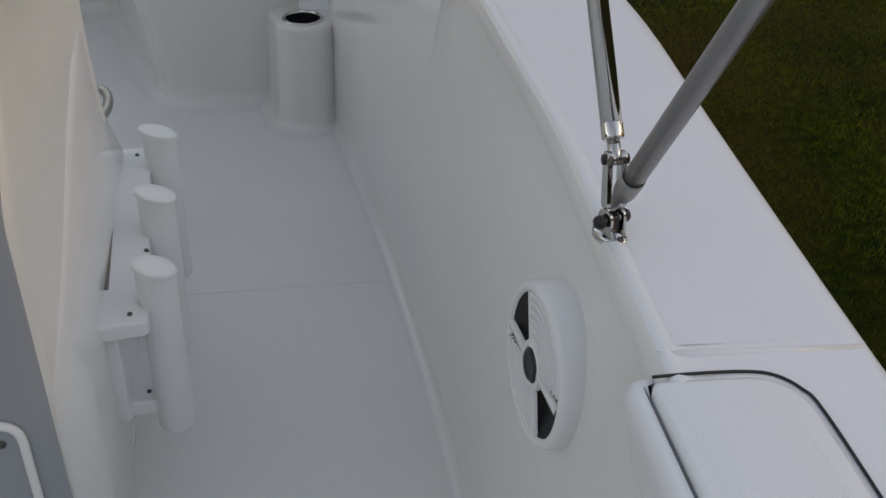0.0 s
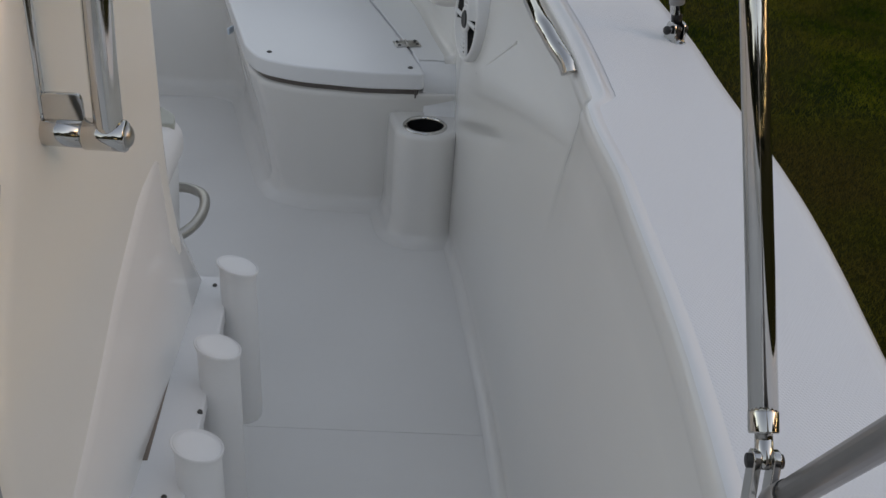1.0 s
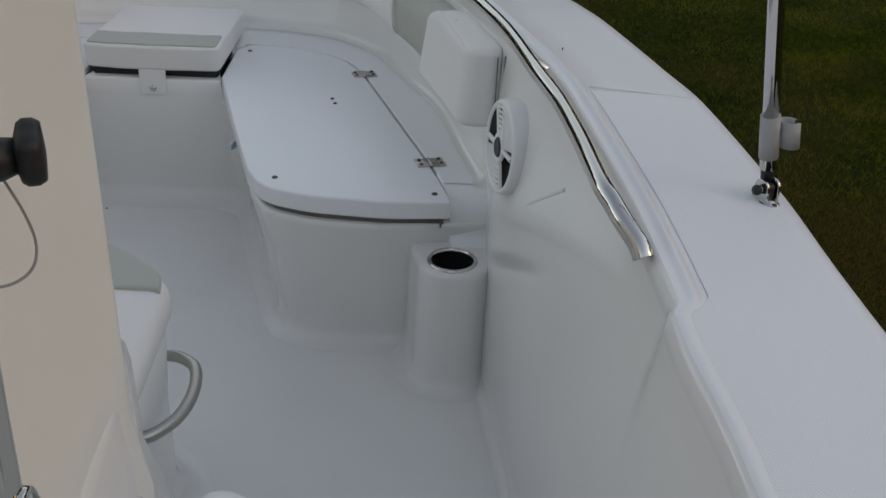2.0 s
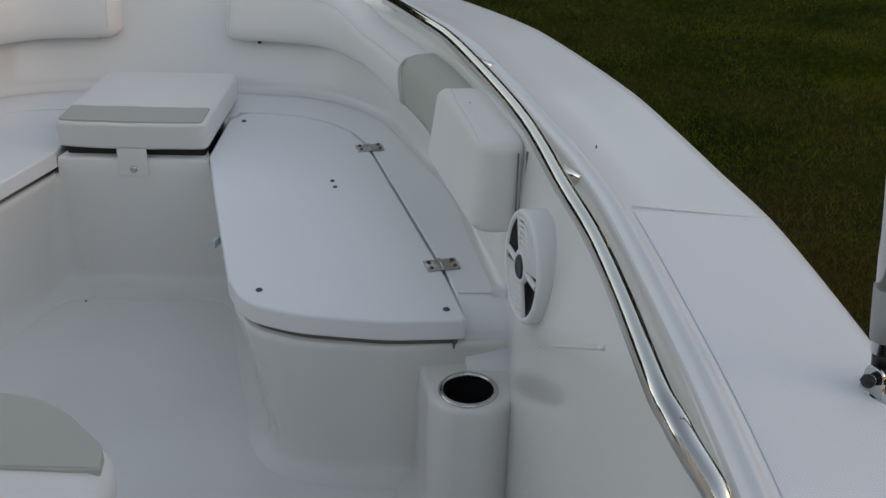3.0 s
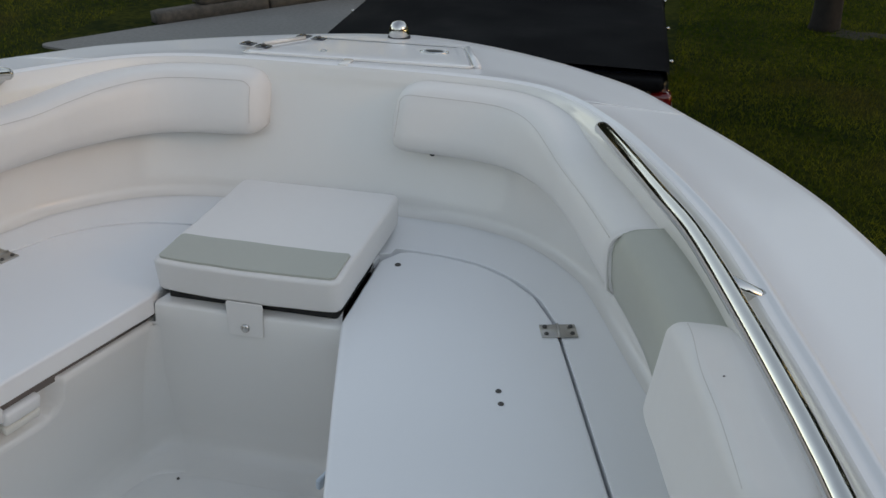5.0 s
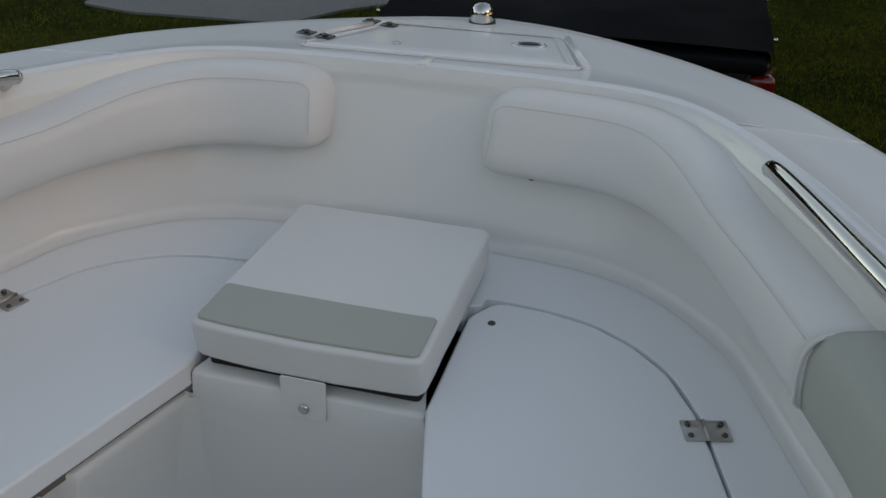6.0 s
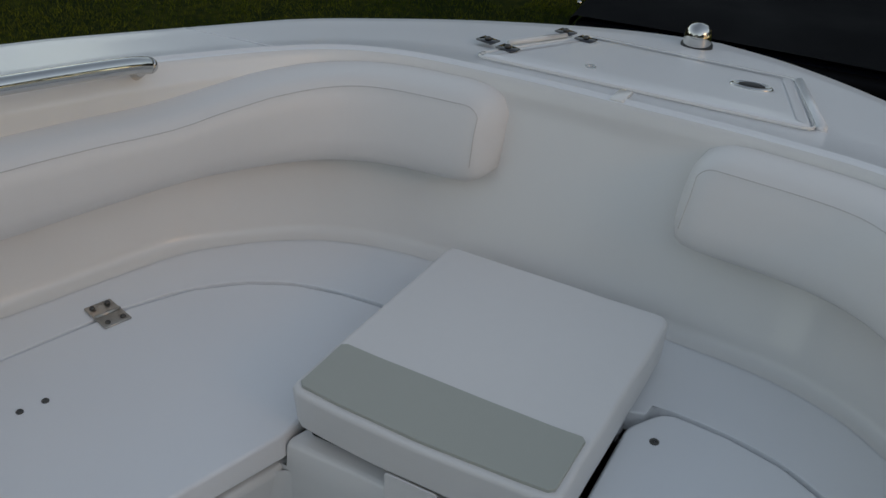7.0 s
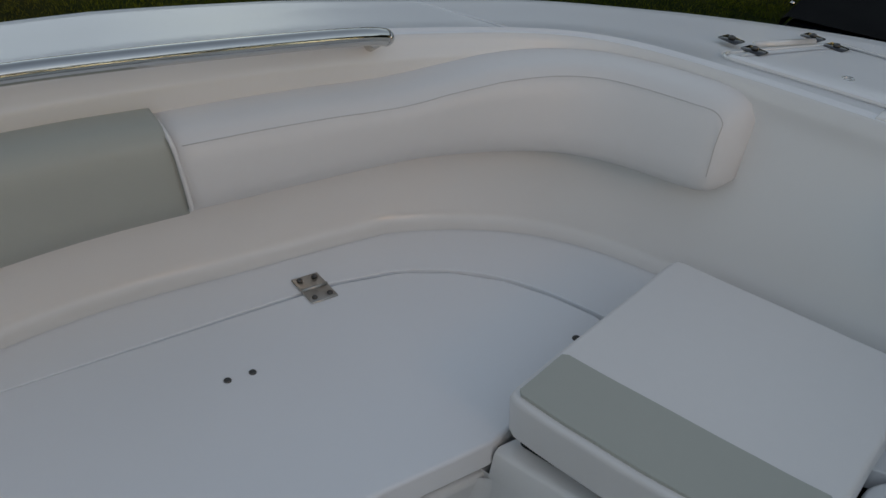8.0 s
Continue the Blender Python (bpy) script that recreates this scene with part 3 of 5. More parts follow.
def bow_out(v):
    """Stuffing swells the cushion's front and sides a little."""
    if v.co.y < 3.13:
        v.co.y -= 0.010 * (1 - (v.co.x / 0.18) ** 2) * min(max((3.13 - v.co.y) / 0.10, 0), 1)
    v.co += 0.0014 * Vector(noise.noise_vector(v.co * 14))


rim = rounded([(-0.180, 3.004), (0.180, 3.004), (0.176, 3.412), (-0.176, 3.412)], 0.018)
rim = even(rim + rim[:1], 120)[:-1]
bm = slab(rim, SEAT + 0.010, SEAT + 0.077, 0.007, 5, 0.003)
for v in bm.verts:
    if v.co.y < 3.1:
        v.co.y += 0.012 * (SEAT + 0.076 - v.co.z) / 0.086
    bow_out(v)
part("body", bm, VINYL, cushion)
band = rounded([(-0.170, 3.0145), (0.170, 3.0145), (0.170, 3.112), (-0.170, 3.112)], 0.006)
band = even(band + band[:1], 90)[:-1]
bm = slab(band, SEAT + 0.066, SEAT + 0.0815, 0.001)
for v in bm.verts:
    bow_out(v)
part("band", bm, VINYL_GREY, cushion, "sage grey vinyl band")
tab = rounded([(-0.036, 0.0), (0.036, 0.0), (0.034, 0.070), (-0.034, 0.070)], 0.005)
bm = slab(tab, 0, 0.003, 0.001)
bmesh.ops.transform(bm, matrix=pose(0, 2.9985, SEAT + 0.014, -90, 0, 0), verts=bm.verts)
part("strap", bm, VINYL, cushion, "vinyl snap tab")
part("snap", lathe([(0.0085, -0.001), (0.0085, 0.002), (0.005, 0.004), (0.001, 0.0042)], (0, 2.9975, 0.387), (0, -1, 0.05), 16), STEEL, cushion, "metal press stud")
# black filler added to stand for the shade between cushion and box
filler = rounded([(-0.168, 3.030), (0.168, 3.030), (0.166, 3.40), (-0.166, 3.40)], 0.01)
part("gap_filler", slab(filler, SEAT - 0.0125, SEAT + 0.013, 0.001), DARK, cushion, "black filler for the shaded gap below the cushion")

# ---- bolsters ----
def wall_at(y_or_i, z, off, side):
    """A point on the cockpit side at station i and height z, off metres clear of it."""
    i = y_or_i
    lo = int(math.floor(i))
    hi = min(lo + 1, len(INNER) - 1)
    f = i - lo
    pts = []
    for k in (lo, hi):
        w = wall_points(k)[5:22]
        zs = [q.z for q in w][::-1]
        pts.append(Vector([float(np.interp(z, zs, [q[c] for q in w][::-1])) for c in range(3)]))
    p = pts[0].lerp(pts[1], f)
    d = INNER[hi] - INNER[lo] if hi > lo else INNER[lo] - INNER[lo - 1]
    n = Vector((-d.y, d.x, 0)).normalized()
    p = Vector((p.x, p.y, z)) + n * off
    return port(p) if side < 0 else p


def station_of(x, y):
    """The station of the inner edge nearest to x, y."""
    return min(range(len(INNER)), key=lambda k: (INNER[k] - Vector((x, y, 0))).length)


def bolster(s0, s1, top0, top1, low, thick, side, mat, parent, name, n=44, ends=(1, 1), slant=(0, 0)):
    rows = []
    for k in range(n + 1):
        t = k / n
        i = s0 + (s1 - s0) * t
        e0 = min(1, math.sqrt(max(0, 1 - max(0, 1 - t * n / 3.0) ** 2))) if ends[0] else 1
        e1 = min(1, math.sqrt(max(0, 1 - max(0, 1 - (1 - t) * n / 3.0) ** 2))) if ends[1] else 1
        e = max(e0 * e1, 0.05)
        top = top0(i) if callable(top0) else top0 + (top1 - top0) * t
        u = min(max(1 - (1 - t) * n / 6.0, 0), 1) if ends[1] else 0
        top -= 0.034 * (1 - math.sqrt(max(1 - u * u, 0)))
        base = low + 0.012 * (1 - math.sqrt(max(1 - u * u, 0)))
        th, mid = thick * (0.35 + 0.65 * e), (top + base) / 2
        hh = (top - base) / 2 * (0.9 + 0.1 * e)
        prof = [(-0.004, hh), (th * 0.55, hh), (th * 0.85, hh - 0.006), (th, hh - 0.024), (th + 0.003, hh * 0.4), (th, -hh * 0.3), (th * 0.92, -hh + 0.02), (th * 0.7, -hh + 0.005), (th * 0.4, -hh), (-0.004, -hh)]
        lean = slant[0] * max(0, 1 - t * n / 10) + slant[1] * max(0, 1 - (1 - t) * n / 10)
        rows.append([wall_at(i - lean * dz / 0.07, mid + dz, d, side) for d, dz in prof])
    bm, g = loft(rows)
    bm.faces.new(g[0])
    bm.faces.new(g[-1][::-1])
    return part(name, bm, mat, parent)


def bow_top(i):
    """The bolster's upper edge: high round the bow, dipping where the hand rail begins."""
    lo = min(int(i), len(INNER) - 2)
    y = INNER[lo].lerp(INNER[lo + 1], i - lo).y
    return float(np.interp(y, [2.9, 3.05, 3.15, 3.20, 3.25, 3.29, 3.34, 3.40, 3.48, 3.56, 3.6], [0.695, 0.693, 0.689, 0.6855, 0.684, 0.686, 0.693, 0.700, 0.703, 0.703, 0.701]))


S_BACK = station_of(0.835, 2.62)
for side in (1, -1):
    S_BOW = station_of(0.135, 3.605) if side > 0 else station_of(0.168, 3.604)
    S_GREY = station_of(0.745, 2.95) - (0.45 if side < 0 else 0)
    b = thing("bow_bolster", "padded white vinyl coaming bolster curving round the bow", "bolster", "bow bolsters")
    bolster(S_GREY - 0.02, S_BOW, bow_top, 0, 0.567, 0.080, side, VINYL, b, "pad", 60, ends=(0, 1), slant=(0.3, 0))
    seam = [wall_at(S_GREY + (S_BOW - 2 - S_GREY) * k / 50, bow_top(S_GREY + (S_BOW - 2 - S_GREY) * k / 50) - 0.010, 0.0786, side) for k in range(51)]
    end = S_BOW - 0.95
    seam += [wall_at(end - 0.55, bow_top(end) - 0.013, 0.0802, side), wall_at(end - 0.15, bow_top(end) - 0.022, 0.0812, side)] + [wall_at(end - 0.1 + 0.05 * k, bow_top(end) - 0.030 - 0.022 * k, 0.0820 - 0.0006 * k, side) for k in range(4)]
    part("seam", tube(spline(seam, 2), 0.0007, 5), THREAD, b)
    g = thing("side_bolster", "sage grey vinyl side bolster panel", "bolster", "side bolsters")
    bolster(S_BACK, S_GREY + 0.02, 0.716, 0.703, 0.560, 0.074, side, VINYL_GREY, g, "pad", 30, ends=(0, 0), slant=(0, 0.3))
    edge = [wall_at(S_GREY - 0.3 * (z - 0.635) / 0.07, z, d, side) for z, d in ((0.574, 0.030), (0.577, 0.056), (0.590, 0.077), (0.61, 0.080), (0.64, 0.082), (0.675, 0.080), (0.694, 0.066), (0.699, 0.030))]
    part("piping", tube(spline(edge, 4), 0.0030, 8), VINYL, g)

# backrest pads beside the seats
for side in (1, -1):
    b = thing("backrest", "thick white vinyl backrest pad on the cockpit side", "backrest", "backrests")
    out = rounded([(0.801, 2.304), (0.888, 2.302), (0.868, 2.46), (0.806, 2.668), (0.706, 2.668)], [0.042, 0.042, 0.1, 0.046, 0.046])
    if side < 0:
        out = [port(p) for p in out]
    out = even(out + out[:1], 90)[:-1]
    bm = slab(out, 0.575, 0.739, 0.018, 6, 0.004)
    for v in bm.verts:
        rise, along = (v.co.z - 0.575) / 0.163, min(max((v.co.y - 2.30) / 0.36, 0), 1)
        inner = min(max((0.868 - 0.16 * (v.co.y - 2.30) - abs(v.co.x)) / 0.05, 0), 1)
        v.co.x += side * inner * rise * (0.012 + 0.008 * along)
        fall = min(max((v.co.y - 2.525) / 0.135, 0), 1)
        v.co.z -= 0.036 * (1 - math.sqrt(1 - min(fall, 0.999) ** 2)) * min(max((v.co.z - 0.65) / 0.08, 0), 1)
        v.co += 0.0015 * Vector(noise.noise_vector(v.co * 16))
    skin = BVHTree.FromBMesh(bm)
    part("pad", bm, VINYL, b)

    def on_pad(x, y):
        p = port((x, y, 0)) if side < 0 else Vector((x, y, 0))
        hit = skin.ray_cast(Vector((p.x, p.y, 1.0)), Vector((0, 0, -1)))[0]
        return hit if hit else Vector((p.x, p.y, 0.70))

    line = spline([(x, y, 0) for x, y in ((0.757, 2.630), (0.762, 2.590), (0.771, 2.516), (0.790, 2.434), (0.812, 2.318))], 6)
    part("seam", tube([on_pad(p.x, p.y) for p in line], 0.0005, 5), THREAD, b)
    part("button", lathe([(0.0015, -0.002), (0.0015, 0.0005), (0.0005, 0.0008)], on_pad(0.795, 2.50), sides=10), DARK_SEAM, b)
    part("seam", tube([(port((0.886, 2.300, z)) if side < 0 else Vector((0.886, 2.300, z))) for z in (0.583, 0.65, 0.728)], 0.0018, 6), DARK_SEAM, b)
    part("seam", tube([(port((0.872, 2.3015, z)) if side < 0 else Vector((0.872, 2.3028, z))) for z in (0.585, 0.65, 0.724)], 0.0014, 6), DARK_SEAM, b)

# ---- hand rails ----
RAIL = [(0.990, 1.448, 0.757), (0.984, 1.458, 0.770), (0.968, 1.484, 0.787), (0.958, 1.508, 0.799), (0.951, 1.535, 0.804), (0.947, 1.60, 0.805), (0.942, 1.70, 0.805), (0.931, 1.84, 0.804), (0.910, 1.98, 0.804), (0.866, 2.28, 0.802), (0.766, 2.69, 0.796), (0.704, 2.88, 0.787), (0.642, 3.08, 0.770), (0.606, 3.20, 0.757), (0.596, 3.240, 0.748)]
for side in (1, -1):
    rail = thing("hand_rail", "polished stainless steel bow hand rail inside the gunwale", "hand rail", "bow hand rails")
    line = spline([port(p) if side < 0 else p for p in RAIL], 6)
    part("rail", tube(line, 0.0125, 18), STEEL, rail)
    for foot, top in (((0.941, 2.103, 0.766), (0.894, 2.086, 0.799)), ((0.831, 2.652, 0.762), (0.779, 2.632, 0.793))):
        foot, top = (port(foot), port(top)) if side < 0 else (Vector(foot), Vector(top))
        part("stanchion", tube([top, foot, foot + (foot - top) * 0.15], 0.0098, 14, [0.0085, 0.0100, 0.0100]), STEEL, rail)
    tip, foot = Vector((0.596, 3.240, 0.748)), Vector((0.640, 3.243, 0.716))
    tip, foot = (port(tip), port(foot)) if side < 0 else (tip, foot)
    part("end_cap", lathe([(0.0125, -0.001), (0.0117, 0.0045), (0.009, 0.009), (0.005, 0.0118), (0.0005, 0.0126)], tip, line[-1] - line[-2], 18), STEEL, rail)
    part("end_leg", tube([tip - (line[-1] - line[-2]).normalized() * 0.006, foot], 0.0095, 14), STEEL, rail)

# shallow step moulded into the side below the rail's after end
for side in (1, -1):
    pts = []
    for y, z in ((1.815, 0.672), (1.94, 0.592), (2.03, 0.535), (2.060, 0.517), (2.085, 0.522), (2.092, 0.545)):
        i = min(range(len(INNER)), key=lambda k: abs(INNER[k].y - y))
        p = wall_at(i, z, -0.0037, 1)
        p.y = y
        pts.append(port(p) if side < 0 else p)
    part("liner_step", tube(spline(pts, 5), 0.0042, 8), GEL, boat)


# ---- loudspeakers ----
def loudspeaker(at, facing):
    s = thing("loudspeaker", "round white marine loudspeaker with black openings", "loudspeaker", "cockpit loudspeakers")
    n = Vector(facing).normalized()
    u = Vector((0, 0, 1)).cross(n).normalized()
    v = n.cross(u)
    at = Vector(at)

    def at_polar(r, a, h):
        return at + n * h + r * (math.cos(a) * u + math.sin(a) * v)

    part("housing", lathe([(0.086, -0.05), (0.0885, -0.030), (0.0885, -0.006), (0.086, -0.001), (0.082, 0.0012), (0.078, 0.0), (0.0765, -0.004)], at, n, 48, cap=False), PLASTIC, s)
    part("cone", lathe([(0.077, -0.003), (0.050, -0.014), (0.001, -0.020)], at, n, 32, cap=False), DARK, s, "black speaker cone")
    part("hub", lathe([(0.019, -0.012), (0.019, 0.002), (0.016, 0.0045), (0.012, 0.003), (0.001, 0.0042)], at, n, 24), RUBBER, s)
    part("hub_ring", lathe([(0.0192, -0.006), (0.0195, 0.0012), (0.0215, 0.0022), (0.0265, 0.0018), (0.0275, -0.004)], at, n, 28, cap=False), PLASTIC, s)
    # two solid quarters of louvres, two open dark quarters
    for mid in (radians(50), radians(230)):
        for k in range(6):
            r = 0.028 + 0.0088 * k
            arc = [[at_polar(r + dr, mid - 0.62 + 1.74 * q / 18, h) for dr, h in ((0, -0.004), (0.0004, 0.0010), (0.0040, 0.0010), (0.0044, -0.004))] for q in range(19)]
            part("louvre", loft(arc)[0], PLASTIC, s)
        for a in (mid - 0.82, mid + 1.16):
            arc = [[at_polar(r, a + da, h) for da, h in ((-0.004 / r, -0.004), (-0.0032 / r, 0.0016), (0.0032 / r, 0.0016), (0.004 / r, -0.004))] for r in (0.017, 0.03, 0.05, 0.078)]
            part("spoke", loft(arc)[0], PLASTIC, s)
    return s


loudspeaker((0.872, 2.138, 0.606), (-1.0, -0.22, 0.05))
loudspeaker((-0.80, 2.163, 0.585), (1.0, -0.20, 0.06))
loudspeaker((0.955, 0.596, 0.565), (-1.0, -0.05, 0.04))
loudspeaker((-0.925, 0.660, 0.500), (1.0, -0.06, 0.10))

# ---- bow hatch, navigation light, after gunwale hatch ----
def on_deck(x, y, up=0.0):
    """A point on the foredeck."""
    return Vector((x, y, cap_z(y) - 0.012 * min(1, max(0, (y - 3.6) / 0.6)) + up))


frame_pts = rounded([(-0.280, 3.668), (0.262, 3.705), (0.178, 4.008), (-0.200, 3.992)], [0.02, 0.02, 0.02, 0.02])
hatch = part("anchor_hatch", loft([[on_deck(p.x, p.y, h) for p in inset(frame_pts, d)] for d, h in ((0.0, -0.006), (0.001, 0.003), (0.006, 0.005), (0.02, 0.005))], True)[0], GEL_CAP, boat, "white anchor locker hatch on the foredeck")
rows = []
for k in range(13):
    t = k / 12
    l, r = Vector((-0.273 + 0.078 * t, 3.683 + 0.298 * t)), Vector((0.252 - 0.080 * t, 3.718 + 0.278 * t))
    rows.append([on_deck(*l.lerp(r, q / 8), 0.0056 if 0 < k < 12 and 0 < q < 8 else 0.003) for q in range(9)])
part("panel", loft(rows)[0], GEL_CAP, hatch)
groove = [on_deck(p.x, p.y, 0.0015) for p in inset(frame_pts, -0.006)]
part("groove", tube(groove + groove[:1], 0.0028, 6), GEL, hatch)
part("groove", tube([on_deck(0.262 + 0.012 - 0.083 * t, 3.72 + 0.282 * t, 0.001) for t in (0, 0.5, 1)], 0.0085, 8), GEL_CAP, hatch, "raised moulded edge")
part("tab", box((0.022, 0.05, 0.006), on_deck(-0.012, 3.632, 0.002), 0.002), GEL, hatch)
for x, y in ((-0.281, 3.750), (-0.214, 3.950)):
    for dx, dy in ((-0.025, 0.012), (0.025, -0.012)):
        part("hinge", box((0.036, 0.026, 0.003), on_deck(x + dx, y + dy, 0.0075), 0.001, 1, Matrix.Rotation(radians(-14), 3, "Z")), HINGE, hatch, "polished hatch hinge, dark reflection put into its colour")
        screw(hatch, on_deck(x + dx, y + dy, 0.011), 0.006)
part("strip", tube([on_deck(-0.271, 3.775, 0.008), on_deck(-0.226, 3.930, 0.008)], 0.0055, 8), GEL, hatch)
for name, prof, mat, note in (("latch", [(0.036, 0.0), (0.036, 0.003), (0.032, 0.0055), (0.029, 0.003), (0.001, 0.0025)], STEEL, "oval stainless steel slam latch"), ("latch_grip", [(0.022, 0.002), (0.022, 0.005), (0.016, 0.0065), (0.001, 0.007)], RUBBER, "")):
    bm = lathe(prof, (0, 0, 0), (0, 0, 1), 32)
    bmesh.ops.scale(bm, vec=(1, 0.62, 1), verts=bm.verts)
    bmesh.ops.transform(bm, matrix=Matrix.Translation(on_deck(0.135, 3.868, 0.004)) @ Matrix.Rotation(radians(-6), 4, "X") @ Matrix.Rotation(radians(12), 4, "Z"), verts=bm.verts)
    part(name, bm, mat, hatch, note)
part("drain_ring", lathe([(0.009, 0.0), (0.009, 0.002), (0.0065, 0.0025), (0.006, 0.0)], on_deck(-0.108, 3.750, 0.005), (0, -0.06, 1), 18, cap=False), STEEL, hatch)

light = thing("navigation_light", "chrome domed navigation light on the bow", "light")
part("base", lathe([(0.031, -0.004), (0.031, 0.005), (0.027, 0.008)], on_deck(-0.028, 4.125), (0, -0.1, 1), 28), RUBBER, light, "black base ring")
part("dome", lathe([(0.027, 0.006), (0.027, 0.020), (0.024, 0.034), (0.016, 0.044), (0.001, 0.048)], on_deck(-0.028, 4.125), (0, -0.1, 1), 28, cap=False), STEEL, light)

# deck seams
for side in (1, -1):
    for p, q in (((1.000, 1.993), (1.178, 1.989)), ((0.540, 3.466), (0.740, 3.472)),):
        a, b = Vector((*p, cap_z(p[1]) + 0.0006)), Vector((*q, cap_z(q[1]) - 0.0112))
        line = [a.lerp(b, k / 6) for k in range(7)]
        part("deck_seam", tube([port(c) if side < 0 else c for c in line], 0.0015, 6), GEL_CAP, boat)
screw(boat, (0.981, 2.210, cap_z(2.210) - 0.0008), 0.0011, "drain_screw")

# gunwale hatch aft of the bimini
for side in (1, -1):
    out = rounded([(0.975, -0.45), (1.101, -0.45), (1.111, 0.395), (0.984, 0.393)], [0.02, 0.02, 0.05, 0.012])
    if side < 0:
        out = [Vector((-p.x, p.y, 0)) for p in out]

    def ring(d, h):
        return [Vector((p.x, p.y, cap_z(p.y) - 0.0608 * (abs(p.x) - 1.004) + h)) for p in inset(out, d)]

    bm, g = loft([ring(0, -0.012), ring(0, -0.001), ring(0.0012, 0.001), ring(0.005, 0.0022)], True)
    bm.faces.new(g[-1])
    hatch2 = part("gunwale_hatch", bm, GEL_CAP, boat, "white gunwale storage hatch lid")
    line = [(0.988, 0.3975), (1.022, 0.3995), (1.067, 0.3995), (1.092, 0.394), (1.108, 0.377), (1.1145, 0.347), (1.113, 0.2), (1.109, -0.1), (1.105, -0.44)]
    part("gap", tube(spline([(side * x, y, cap_z(y) - 0.0608 * (x - 1.004) + 0.0011) for x, y in line], 4), 0.0014, 6), RUBBER, hatch2)
    # inner gap: grey bead whose tone stands for the shade in the joint
    line = [(0.9805, 0.394), (0.9805, 0.36), (0.979, 0.2), (0.975, -0.1), (0.971, -0.44)]
    part("gap", tube(spline([(side * x, y, cap_z(y) - 0.005) for x, y in line], 4), 0.0010, 6), DARK_SEAM, hatch2)
    rows = []
    for k in range(25):
        y = -0.42 + 0.802 * k / 24
        x0, x1 = 0.982 + 0.012 * k / 24, 1.088 + 0.010 * k / 24
        if k > 21:
            x1 -= 0.012 * (k - 21) ** 2 / 4.5
        rows.append([Vector((side * (x0 + (x1 - x0) * q), y, cap_z(y) - 0.0608 * (x0 + (x1 - x0) * q - 1.004) + (0.0036 if 0 < k < 24 and 0 < q < 1 else 0.0012))) for q in (0, 0.06, 0.3, 0.6, 0.94, 1)])
    part("tread", loft(rows)[0], TREAD, hatch2)
    # coaming beside the hatch, standing a little proud of the cockpit side
    rows = []
    for y, n in ((0.418, 1.0), (0.414, 0.7), (0.408, 0.35), (0.400, 0.1), (0.385, 0.0), (0.25, 0.0), (0.0, 0.0), (-0.25, 0.0), (-0.5, 0.0)):
        z, x = cap_z(y) - 0.022 * n, 0.964 + 0.010 * (y - 0.4) + 0.036 * n
        rows.append([Vector((side * min(px, 1.006), y, pz)) for px, pz in ((x + 0.034, z - 0.16), (x + 0.018, z - 0.090), (x + 0.005, z - 0.035), (x, z - 0.014), (x + 0.002, z - 0.006), (x + 0.007, z - 0.002), (x + 0.0145, z - 0.003), (x + 0.0195, z - 0.0075))])
    part("hatch_rim", loft(rows)[0], GEL_CAP, boat)
    ridge = [Vector((side * x, 0.425, cap_z(0.425) - 0.0030 - 0.012 * (x - 1.004) / 0.196)) for x in (1.003, 1.05, 1.10, 1.190)]
    part("ridge", tube(ridge, 0.005, 8), GEL_CAP, boat)

# ---- bimini mounts and tubes ----
def deck_hinge(owner, at, turn, size=0.86):
    """Cast deck hinge: oval foot, rounded post between two cheeks, cross bolt with a black knob."""
    m = Matrix.Translation(at) @ Matrix.Rotation(radians(turn), 4, "Z") @ Matrix.Scale(size, 4)
    foot = lathe([(0.022, -0.004), (0.022, 0.003), (0.0205, 0.0055), (0.014, 0.0075), (0.0125, 0.010), (0.001, 0.0105)], sides=32)
    bmesh.ops.scale(foot, vec=(0.86, 1.25, 1), verts=foot.verts)
    bmesh.ops.transform(foot, matrix=m, verts=foot.verts)
    part("base_plate", foot, STEEL, owner)
    core = slab(rounded([(-0.010, 0.0), (0.010, 0.0), (0.010, 0.030), (-0.010, 0.030)], [0, 0, 0.009, 0.009]), -0.006, 0.006, 0.002)
    bmesh.ops.transform(core, matrix=m @ pose(0, 0, 0.004, 90, 0, 90), verts=core.verts)
    part("post", core, RUBBER, owner, "dark pivot between the cheeks")
    for x in (-0.0105, 0.0105):
        cheek = slab(rounded([(-0.016, 0.0), (0.016, 0.0), (0.0125, 0.036), (-0.0125, 0.036)], [0, 0, 0.012, 0.012]), -0.0022, 0.0022, 0.001)
        bmesh.ops.transform(cheek, matrix=m @ pose(x, 0, 0.004, 90, 0, 90), verts=cheek.verts)
        part("cheek", cheek, STEEL, owner)
    a, b = m @ Vector((-0.019, 0, 0.025)), m @ Vector((0.019, 0, 0.025))
    part("bolt", tube([a, b], 0.0045, 12), STEEL, owner)
    for end, d in ((a, -1), (b, 1)):
        way = (b - a).normalized() * d
        part("knob", lathe([(0.0050, -0.004), (0.0066, -0.002), (0.0070, 0.002), (0.0056, 0.0045), (0.001, 0.005)], end, way, 16), RUBBER, owner, "black bolt cap")
    for y in (-0.0215, 0.0215):
        screw(owner, m @ Vector((0, y, 0.0048)), 0.0038)


bimini = thing("folded_bimini", "folded bimini of polished and grey tubes on the gunwale", "bimini")
base = Vector((1.017, 0.596, 0.7225))
deck_hinge(bimini, base, 20, 0.74)
grey_dir = Vector((0.041, -0.601, 1.0)).normalized()
g0 = Vector((1.0255, 0.609, 0.752))
